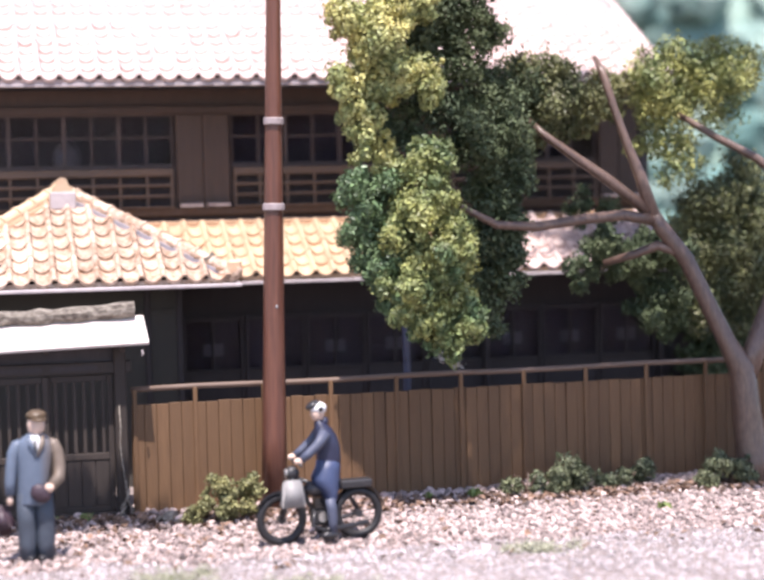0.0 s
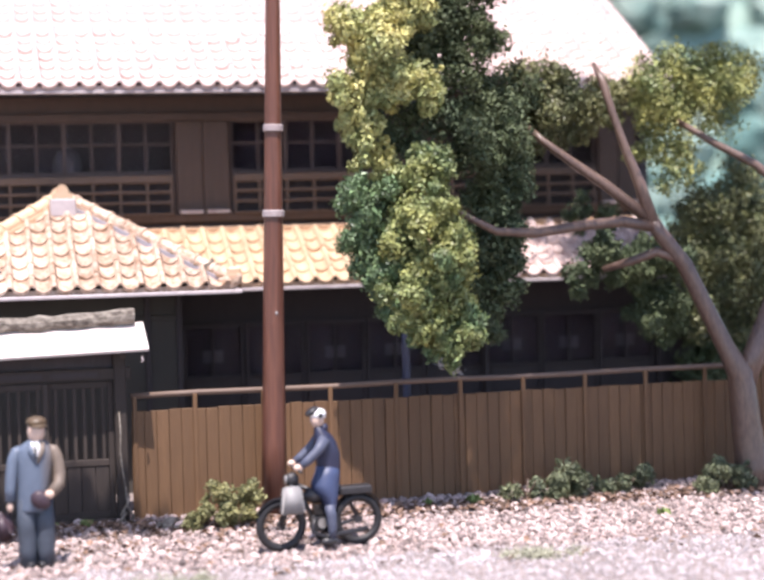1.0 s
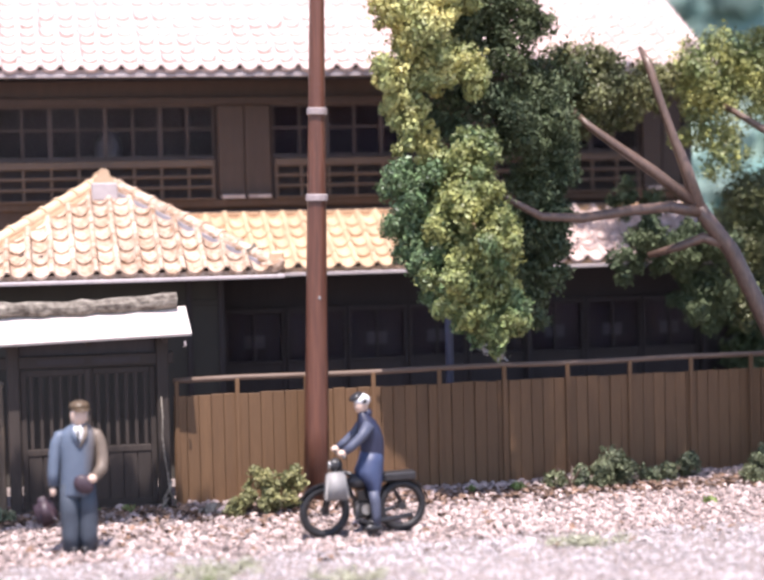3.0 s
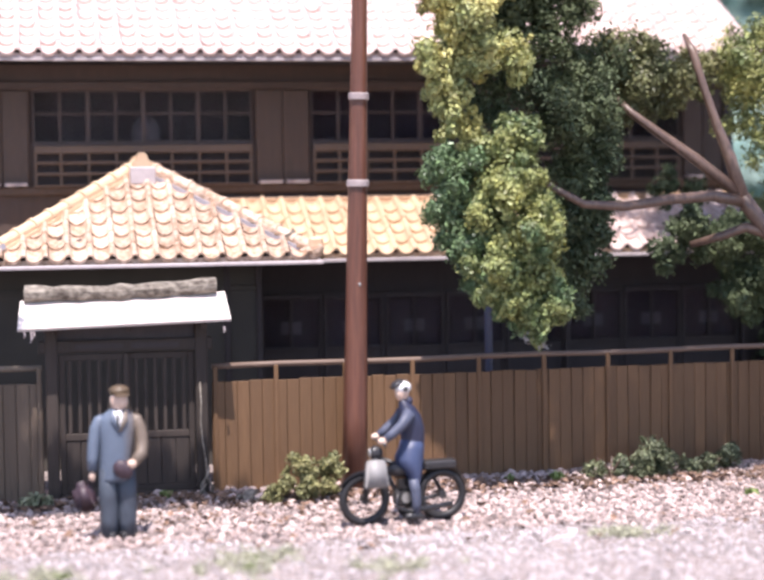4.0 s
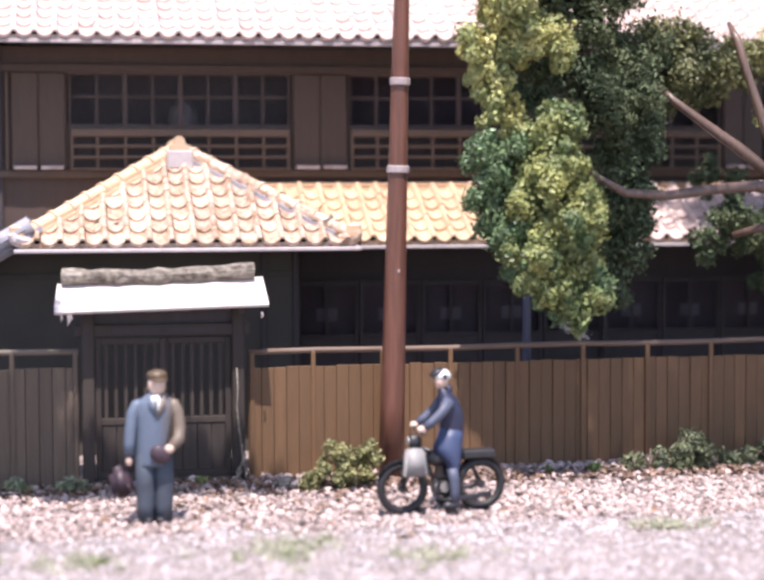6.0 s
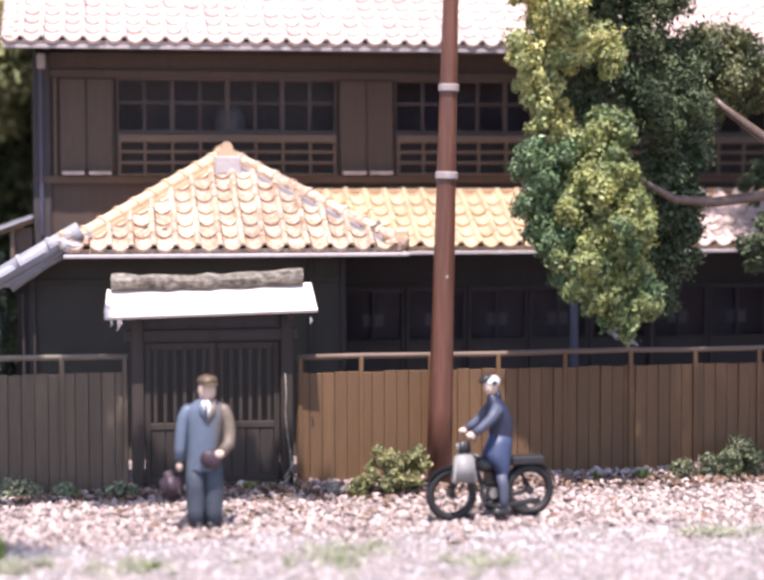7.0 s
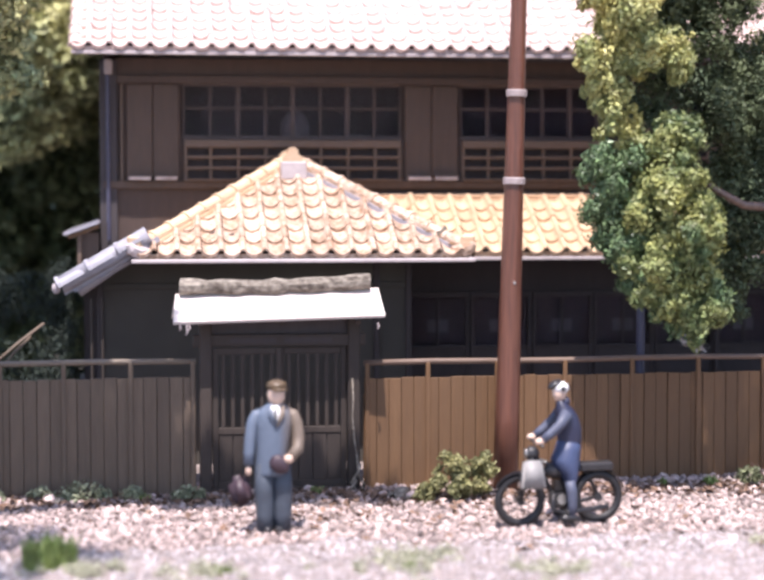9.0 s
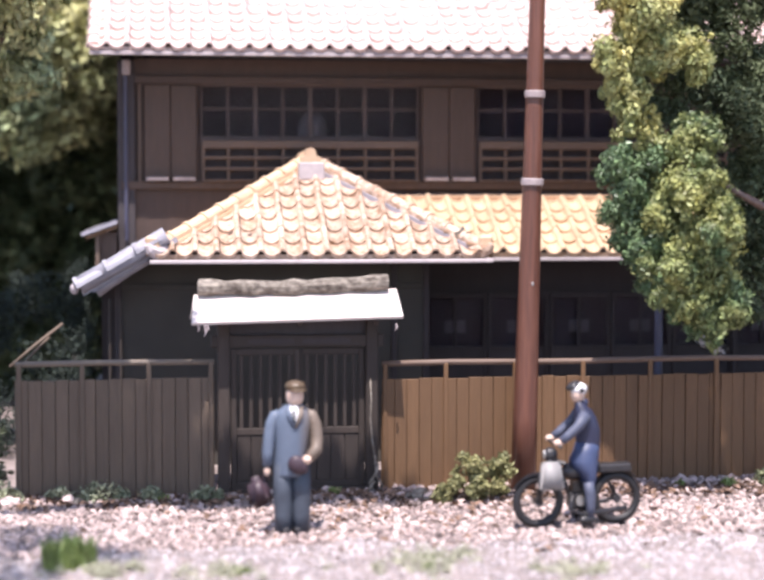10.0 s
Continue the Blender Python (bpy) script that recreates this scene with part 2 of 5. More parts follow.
def prism(bm, outline, y0, y1):
    """An outline in x and z, carried from y0 to y1."""
    a = [bm.verts.new((x, y0, z)) for x, z in outline]
    b = [bm.verts.new((x, y1, z)) for x, z in outline]
    n = len(outline)
    bm.faces.new(a)
    bm.faces.new(b[::-1])
    for i in range(n):
        bm.faces.new((a[i], b[i], b[(i + 1) % n], a[(i + 1) % n]))


def slab(bm, corners, thick):
    """A flat slab with these four upper corners, thick downwards along its normal."""
    c = [Vector(p) for p in corners]
    n = (c[1] - c[0]).cross(c[3] - c[0]).normalized()
    if n.z < 0:
        n = -n
    top = [bm.verts.new(p) for p in c]
    low = [bm.verts.new(p - n * thick) for p in c]
    k = len(c)
    bm.faces.new(top)
    bm.faces.new(low[::-1])
    for i in range(k):
        bm.faces.new((top[i], low[i], low[(i + 1) % k], top[(i + 1) % k]))


def ground_z(x, y):
    """The lie of the ground: nearly level, a low bank along the fence."""
    rise = 0.13 / (1 + math.exp(-(y - 1.7) * 4.0))
    return rise + 0.025 * noise.noise(Vector((x * 0.7, y * 0.7, 0))) + 0.012 * noise.noise(Vector((x * 2.9, y * 2.9, 4))) + 0.030 * abs(noise.noise(Vector((x * 5.3, y * 5.3, 9)))) - 0.018


# ---- ground ----
def build_ground():
    xs = [-3000, -400, -60, -20] + [-12 + 0.15 * i for i in range(187)] + [24, 60, 400, 3000]
    ys = [-3000, -400, -60, -24, -14] + [-7 + 0.15 * i for i in range(74)] + [6, 9, 14, 30, 80, 400, 3000]
    vs = [(x, y, ground_z(x, y) if -12 <= x <= 16.1 and -7 <= y <= 9 else 0.10) for y in ys for x in xs]
    nx = len(xs)
    fs = [(j * nx + i, j * nx + i + 1, (j + 1) * nx + i + 1, (j + 1) * nx + i) for j in range(len(ys) - 1) for i in range(nx - 1)]
    me = bpy.data.meshes.new("ground")
    me.from_pydata([(a * S, b * S, c * S) for a, b, c in vs], [], fs)
    me.materials.append(SOIL)
    tagged(new("ground", me), "pale sandy ground of a model village street", "ground", kind="structure")


build_ground()


def scatter(name, items, shapes, mat, label, category, seed):
    """Many small solids in one mesh. items: (place, size); shapes: vertex lists and faces of the solid."""
    rng = np.random.default_rng(seed)
    verts, faces, at = [], [], 0
    base_v, base_f = shapes
    base_v = np.array(base_v)
    for p, s in items:
        q = rng.normal(size=4)
        q /= np.linalg.norm(q)
        w, x, y, z = q
        R = np.array([[1 - 2 * (y * y + z * z), 2 * (x * y - z * w), 2 * (x * z + y * w)], [2 * (x * y + z * w), 1 - 2 * (x * x + z * z), 2 * (y * z - x * w)], [2 * (x * z - y * w), 2 * (y * z + x * w), 1 - 2 * (x * x + y * y)]])
        jit = base_v * (1 + rng.normal(scale=0.14, size=base_v.shape))
        v = (jit * np.array([1, 0.8, 0.62])) @ R.T * s + np.array(p)
        verts.append(v)
        faces.append(base_f + at)
        at += len(v)
    me = bpy.data.meshes.new(name)
    me.from_pydata((np.concatenate(verts) * S).tolist(), [], np.concatenate(faces).tolist())
    me.materials.append(mat)
    return tagged(new(name, me), label, category, kind="stuff")


def pebble_shape():
    bm = bmesh.new()
    bmesh.ops.create_icosphere(bm, subdivisions=1, radius=1.0)
    bm.verts.ensure_lookup_table()
    v = [tuple(a.co) for a in bm.verts]
    f = np.array([[b.index for b in a.verts] for a in bm.faces])
    bm.free()
    return v, f


def build_gravel():
    """Coarse pinkish gravel before the fence; finer and paler gravel on the open street."""
    rng = np.random.default_rng(5)
    coarse, fine = [], []
    for i in range(44000):
        x, y = rng.uniform(-5.0, 12.5), rng.uniform(-3.9, 2.6)
        border = -0.75 + 0.5 * noise.noise(Vector((x * 0.8, 0, 3))) + 0.35 * noise.noise(Vector((x * 2.1, y * 1.5, 7)))
        if y < border:
            s = 0.010 + 0.024 * rng.random() ** 2.0 + (0.03 * rng.random() if rng.random() < 0.02 else 0)
            fine.append(((x, y, ground_z(x, y) + s * 0.25), s))
        else:
            s = 0.014 + 0.040 * rng.random() ** 1.8 + (0.035 * rng.random() if rng.random() < 0.08 else 0)
            coarse.append(((x, y, ground_z(x, y) + s * 0.3), s))
    scatter("gravel", coarse, pebble_shape(), GRAVEL, "loose pinkish gravel strewn before the fence", "gravel", 6)
    scatter("fine_gravel", fine, pebble_shape(), GRAVEL_PALE, "fine pale gravel covering the open street", "gravel", 7)


build_gravel()


# ---- roof tiles ----
PITCH, COURSE = 0.286, 0.315


def tile_mesh(name, mat, pitch=PITCH, length=COURSE + 0.05):
    """A pantile: a trough with a roll at its side, thick at its lower end."""
    bm = bmesh.new()
    cuts = [0, 0.05, 0.14, 0.26, 0.42, 0.55, 0.65, 0.70, 0.72, 0.78, 0.85, 0.92, 0.98, 1]
    lo, hi, un = [], [], []
    for a in cuts:
        trough = a < 0.70
        z = -0.042 * max(0.0, math.sin(math.pi * a / 0.70)) ** 0.65 if trough else 0.050 * max(0.0, math.sin(math.pi * (a - 0.70) / 0.30)) ** 0.5
        y = -0.035 * max(0.0, math.sin(math.pi * a / 0.70)) if trough else 0.0
        lo.append(bm.verts.new((pitch * a, y, z + (0.088 if trough else 0.070))))
        hi.append(bm.verts.new((pitch * a, length, z + (0.040 if trough else 0.058))))
        un.append(bm.verts.new((pitch * a, y, z + 0.040)))
    for k in range(len(cuts) - 1):
        bm.faces.new((lo[k], lo[k + 1], hi[k + 1], hi[k]))
        bm.faces.new((un[k], un[k + 1], lo[k + 1], lo[k]))
    me = mesh_of(name, bm, mat, (0, 0, 0))
    return me


TILE_ME = tile_mesh("roof_tile", TILE)
TILE_CREAM_ME = tile_mesh("roof_tile_cream", TILE_CREAM)
TILE_PALE_ME = tile_mesh("roof_tile_pale", TILE_PALE)
TILE_GREY_ME = tile_mesh("roof_tile_grey", TILE_GREY)


def frame_of(origin, u, v):
    u, v = Vector(u).normalized(), Vector(v).normalized()
    m = Matrix.Identity(4)
    m.col[0][:3], m.col[1][:3], m.col[2][:3], m.col[3][:3] = u, v, u.cross(v), Vector(origin)
    return m


def lay_tiles(parent, origin, u, v, cols, courses, me, keep=None, rng=random.Random(3)):
    f = frame_of(origin, u, v)
    for j in range(courses):
        for i in range(cols):
            a, b = i * PITCH, j * COURSE
            if keep and not keep(a + PITCH / 2, b + COURSE / 2):
                continue
            piece("roof_tile", me, parent, f @ pose(a + rng.uniform(-0.006, 0.006), b + rng.uniform(-0.012, 0.012), rng.uniform(0, 0.008), rng.uniform(-0.8, 0.8), rng.uniform(-1.2, 1.2), rng.uniform(-1, 1)))


def ridge_mesh(name, mat, length=0.30, r=0.10):
    """A half-round cover tile, a little wider at its lower end."""
    bm = bmesh.new()
    n = 8
    rings = []
    for y, rr in ((0, r * 1.14), (0.05, r * 1.14), (0.055, r * 0.94), (length + 0.03, r * 0.92)):
        rings.append([bm.verts.new((rr * math.cos(math.pi * k / n) * 1.0, y, rr * math.sin(math.pi * k / n) * 0.9)) for k in range(n + 1)])
    for a, b in zip(rings, rings[1:]):
        for k in range(n):
            bm.faces.new((a[k], a[k + 1], b[k + 1], b[k]))
    bm.faces.new(rings[0][::-1])
    return mesh_of(name, bm, mat, (0, 0, 0), smooth=False)


RIDGE_ME = ridge_mesh("hip_tile", TILE)
RIDGE_CREAM_ME = ridge_mesh("hip_tile_cream", TILE_CREAM)
RIDGE_PALE_ME = ridge_mesh("ridge_tile_pale", TILE_PALE)
RIDGE_GREY_ME = ridge_mesh("hip_tile_grey", TILE_GREY, 0.34, 0.145)


def lay_ridge(parent, start, end, me, step=0.30, name="hip_tile"):
    a, b = Vector(start), Vector(end)
    d = (b - a)
    n = max(1, int(d.length / step))
    way = d.normalized()
    side = way.cross(Vector((0, 0, 1))).normalized()
    f = frame_of(a, side, way)
    for i in range(n):
        piece(name, me, parent, f @ pose(0, i * d.length / n, 0.0, 0, 0, random.uniform(-1.5, 1.5)))


# ---- the main house ----
WALL_Y = 6.74


def build_main_house():
    house = thing("inn_house", (3.9, WALL_Y, 0.1), "two-storey dark timber townhouse with pale clay tile roofs", "house")
    for x0, x1, y0, y1, z0, z1 in ((-1.95, 9.75, 0.50, 0.58, 0.0, 5.75), (-2.05, 9.85, 0.12, 0.22, 0.0, 3.90), (-2.05, -0.9, 0, 0.12, 3.88, 5.40), (2.34, 3.22, 0, 0.12, 3.88, 5.40), (5.75, 6.64, 0, 0.12, 3.88, 5.40), (9.06, 9.85, 0, 0.12, 3.88, 5.40), (-2.05, 9.85, 0, 0.12, 2.3, 3.88), (-2.05, 9.85, 0, 0.12, 5.40, 5.75)):
        bm = bmesh.new()
        box(bm, x0, x1, WALL_Y + y0, WALL_Y + y1, z0, z1)
        part("wall_panel", bm, WOOD_BLACK if y0 > 0.4 else WOOD_DARK, house)
    for x0, x1, y0, y1 in ((-2.05, -1.95, 0.22, 6), (9.75, 9.85, 0.22, 6), (-2.05, 9.85, 6, 6.1)):
        bm = bmesh.new()
        box(bm, x0, x1, WALL_Y + y0, WALL_Y + y1, 0.0, 5.75)
        part("wall", bm, WOOD_DARK, house)
    bm = bmesh.new()
    box(bm, -2.05, 9.85, WALL_Y - 0.10, WALL_Y, 3.85, 3.96, 0.01)
    part("sill_beam", bm, WOOD_RED, house)
    bm = bmesh.new()
    box(bm, -2.05, 9.85, WALL_Y - 0.06, WALL_Y, 5.38, 5.50, 0.01)
    part("head_beam", bm, WOOD_DARK, house)
    bm = bmesh.new()
    box(bm, -1.80, -1.765, WALL_Y - 0.09, WALL_Y, 3.9, 5.38, 0.006)
    part("trim_strip", bm, WOOD_RAIL, house)
    for x, w in ((-2.1, 0.25), (9.78, 0.14)):
        bm = bmesh.new()
        box(bm, x, x + w, WALL_Y - 0.08, WALL_Y + 0.05, 2.9, 5.72, 0.012)
        part("corner_post", bm, WOOD_BLACK, house)
    # shutter boxes of two boards each; each foot's sunlit tone is put into pale colour
    for x0, x1 in ((-1.72, -0.95), (2.38, 3.19), (5.80, 6.60), (9.10, 9.74)):
        sh = thing_part("shutter_box", house)
        n = 2
        w = (x1 - x0) / n
        for i in range(n):
            bm = bmesh.new()
            box(bm, x0 + i * w + 0.005, x0 + (i + 1) * w - 0.005, WALL_Y - 0.06, WALL_Y, 4.02, 5.37, 0.01)
            part("board", bm, WOOD_RED, sh)
            bm = bmesh.new()
            box(bm, x0 + i * w + 0.03, x0 + (i + 1) * w - 0.03, WALL_Y - 0.22, WALL_Y - 0.02, 3.975, 4.025, 0.006)
            part("foot_ledge", bm, BAND, sh)
    # windows: frames, glazing bars, panes, and a railing before each
    for x0, x1, n in ((-0.90, 2.34, 8), (3.22, 5.75, 6), (6.64, 9.06, 6)):
        build_window(house, x0, x1, n)
    # roof
    roof = thing_part("main_roof", house)
    ex0, ex1, ey, ez, sl = -2.47, 10.05, 5.9, 5.80, 0.55
    ry = WALL_Y + 3.2
    bm = bmesh.new()
    slab(bm, [(ex0, ey, ez), (ex1, ey, ez), (ex1, ry, ez + sl * (ry - ey)), (ex0, ry, ez + sl * (ry - ey))], 0.07)
    slab(bm, [(ex0, 2 * ry - ey, ez), (ex1, 2 * ry - ey, ez), (ex1, ry, ez + sl * (ry - ey)), (ex0, ry, ez + sl * (ry - ey))], 0.07)
    part("roof_deck", bm, WOOD_BLACK, roof)
    bm = bmesh.new()
    box(bm, ex0, ex1, ey - 0.06, ey + 0.04, ez - 0.062, ez - 0.014, 0.006)
    part("eave_board", bm, EAVE, roof)
    bm = bmesh.new()
    box(bm, ex0, ex1, ey - 0.02, ey + 0.05, ez - 0.012, ez + 0.052, 0.004)
    part("tile_bedding", bm, TILE_PALE, roof)
    v = Vector((0, 1, sl)).normalized()
    cols = int((ex1 - ex0) / PITCH)
    f = frame_of((ex0, ey - 0.05, ez), (1, 0, 0), v)
    lay_tiles(roof, (ex0, ey - 0.05, ez + 0.01), (1, 0, 0), v, cols, 7, TILE_PALE_ME)
    upper = bmesh.new()
    rows = int((ry - ey) * math.hypot(1, sl) / COURSE)
    for j in range(7, rows):
        for i in range(cols):
            m = f @ pose(i * PITCH, j * COURSE, -0.008)
            b2 = bmesh.new()
            b2.from_mesh(TILE_ME)
            me_v = [upper.verts.new(m @ (w.co / S)) for w in b2.verts]
            for fc in b2.faces:
                upper.faces.new([me_v[w.index] for w in fc.verts])
            b2.free()
    tagged(part("upper_tiles", upper, TILE_PALE, roof), kind="stuff")
    for x in (ex0 + 0.06, ex1 - 0.06):
        lay_ridge(roof, (x, ey, ez + 0.03), (x, ry, ez + 0.03 + sl * (ry - ey)), RIDGE_PALE_ME, name="verge_tile")
    lay_ridge(roof, (ex0, ry, ez + sl * (ry - ey) + 0.03), (ex1, ry, ez + sl * (ry - ey) + 0.03), RIDGE_PALE_ME, name="ridge_tile")
    # gables under the roof ends
    for x in (-2.05, 9.80):
        bm = bmesh.new()
        a = [bm.verts.new((x, y, z)) for y, z in ((WALL_Y, 5.75), (ry, 5.75 + sl * (ry - WALL_Y) + 0.3), (WALL_Y + 6.1, 5.75))]
        b = [bm.verts.new((x + 0.05, w.co.y, w.co.z)) for w in a]
        bm.faces.new(a), bm.faces.new(b[::-1])
        for i in range(3):
            bm.faces.new((a[i], b[i], b[(i + 1) % 3], a[(i + 1) % 3]))
        part("gable", bm, WOOD_DARK, house)
    # rain pipe at the corner
    bm = bmesh.new()
    tube(bm, [(-1.98, WALL_Y - 0.14, z) for z in (5.70, 5.2, 4.3, 3.5, 3.1)], 0.028, 8)
    part("rain_pipe", bm, STEEL_BLUE, house, "thin blue-grey rain pipe")
    bm = bmesh.new()
    box(bm, -2.03, -1.91, WALL_Y - 0.22, WALL_Y - 0.06, 5.50, 5.72, 0.02)
    part("pipe_head", bm, BAND, house)
    return house


def thing_part(name, parent):
    """A part that only holds smaller pieces."""
    ob = new(name)
    ob.parent = parent
    ob.empty_display_size = 0.05 * S
    BASE[ob.name] = BASE[parent.name]
    return ob


def build_window(house, x0, x1, n):
    w = thing_part("window", house)
    z0, z1, zt, y = 4.60, 5.38, 5.03, WALL_Y + 0.02
    step = (x1 - x0) / n
    for i in range(n + 1):
        bm = bmesh.new()
        r = 0.030 if i % 2 == 0 else 0.018
        box(bm, x0 + i * step - r, x0 + i * step + r, y - 0.02 - (0.012 if i % 2 else 0), y + 0.03, z0, z1, 0.005)
        part("glazing_bar", bm, WOOD_BAR, w)
    for z, r in ((z0, 0.03), (zt, 0.016), (z1, 0.03)):
        bm = bmesh.new()
        box(bm, x0, x1, y - 0.016, y + 0.026, z - r, z + r, 0.005)
        part("cross_bar", bm, WOOD_BAR, w)
    for i in range(n):
        bm = bmesh.new()
        box(bm, x0 + i * step + 0.01, x0 + (i + 1) * step - 0.01, y + 0.006, y + 0.012, z0, z1)
        pane = part("pane", bm, GLASS, w)
        pane.visible_shadow = False
    bm = bmesh.new()
    box(bm, x0, x1, y - 0.02, y + 0.06, 3.96, 4.57)
    part("apron_panel", bm, WOOD_SHADE, w)
    rail = thing_part("railing", house)
    for z, r in ((4.505, 0.058), (4.31, 0.022), (4.15, 0.022)):
        bm = bmesh.new()
        box(bm, x0 + 0.02, x1 - 0.02, WALL_Y - 0.12, WALL_Y - 0.06 + r * 0.5, z - r, z + r, 0.008)
        part("rail", bm, WOOD_RAIL, rail)
    bm = bmesh.new()
    box(bm, x0 + 0.01, x1 - 0.01, WALL_Y - 0.19, WALL_Y - 0.045, 3.964, 3.99, 0.005)
    part("ledge", bm, WOOD_RAIL, rail)
    for i in range(n + 1):
        bm = bmesh.new()
        x = min(max(x0 + i * step, x0 + 0.04), x1 - 0.04)
        box(bm, x - 0.022, x + 0.022, WALL_Y - 0.10, WALL_Y - 0.055, 3.96, 4.46, 0.006)
        part("baluster", bm, WOOD_RAIL, rail)


main_house = build_main_house()


# ---- lower roof along the front, and the veranda under it ----
def build_veranda():
    ver = thing("veranda", (6.1, 5.0, 0.1), "shaded wooden veranda with sliding doors under a tiled lean-to roof", "veranda")
    ey, ez, sl = 5.0, 2.90, 0.53
    ty = WALL_Y - 0.02
    bm = bmesh.new()
    slab(bm, [(1.6, ey, ez), (10.0, ey, ez), (10.0, ty, ez + sl * (ty - ey)), (1.6, ty, ez + sl * (ty - ey))], 0.06)
    roof = part("lean_to_roof", bm, WOOD_BLACK, ver)
    v = Vector((0, 1, sl)).normalized()
    lay_tiles(roof, (1.6, ey - 0.05, ez + 0.02), (1, 0, 0), v, 29, 5, TILE_ME, keep=lambda a, b: a < 5.3)
    lay_tiles(roof, (1.6, ey - 0.05, ez + 0.02), (1, 0, 0), v, 29, 5, TILE_PALE_ME, keep=lambda a, b: a >= 5.3)
    bm = bmesh.new()
    box(bm, 1.6, 10.0, ey - 0.10, ey + 0.0, ez - 0.062, ez - 0.014, 0.008)
    part("gutter_board", bm, EAVE, roof)
    bm = bmesh.new()
    box(bm, 1.6, 10.0, ey - 0.02, ey + 0.05, ez - 0.012, ez + 0.055, 0.004)
    part("tile_bedding", bm, TILE, roof)
    bm = bmesh.new()
    box(bm, 1.6, 10.0, 6.30, WALL_Y - 0.01, 3.56, 3.69, 0.02)
    box(bm, 1.6, 10.0, 6.44, WALL_Y - 0.012, 3.692, 3.76, 0.015)
    part("top_flashing", bm, BOARD_ORANGE, roof, "orange-brown board along the top")
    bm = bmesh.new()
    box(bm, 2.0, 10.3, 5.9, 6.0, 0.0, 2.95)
    part("back_wall", bm, WOOD_SHADE, ver)
    x = 2.3
    while x < 9.5:
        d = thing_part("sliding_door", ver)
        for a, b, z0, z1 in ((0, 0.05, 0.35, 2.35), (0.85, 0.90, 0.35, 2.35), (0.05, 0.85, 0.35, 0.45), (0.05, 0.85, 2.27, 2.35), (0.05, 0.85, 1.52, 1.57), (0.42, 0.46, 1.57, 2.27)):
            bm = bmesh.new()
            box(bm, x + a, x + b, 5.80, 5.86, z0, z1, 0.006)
            part("stile" if b - a < 0.1 else "door_rail", bm, WOOD_SHADE, d)
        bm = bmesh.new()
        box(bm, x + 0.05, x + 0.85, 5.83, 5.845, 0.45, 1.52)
        part("door_panel", bm, WOOD_SHADE, d)
        bm = bmesh.new()
        box(bm, x + 0.05, x + 0.85, 5.84, 5.846, 1.57, 2.27)
        part("pane", bm, GLASS, d).visible_shadow = False
        bm = bmesh.new()
        box(bm, x + 0.30, x + 0.60, 5.88, 5.89, 1.76, 1.94)
        part("paper_panel", bm, PAPER, d)
        x += 0.92
    for px_ in (6.9, 9.7):
        bm = bmesh.new()
        box(bm, px_ - 0.04, px_ + 0.04, 5.70, 5.78, 0.1, 2.92, 0.01)
        part("post", bm, WOOD_SHADE, ver)
    bm = bmesh.new()
    box(bm, 2.1, 9.9, 5.2, 5.9, 0.30, 0.36, 0.01)
    part("floor_boards", bm, WOOD_DARK, ver)
    bm = bmesh.new()
    tube(bm, [(5.08, 3.4, z) for z in (0.05, 1.0, 2.0, 2.75)], 0.055, 10)
    whole("steel_post", bm, STEEL_BLUE, (5.08, 3.4, 0.05), "slim blue-grey post standing behind the fence", "post", smooth=True)


build_veranda()


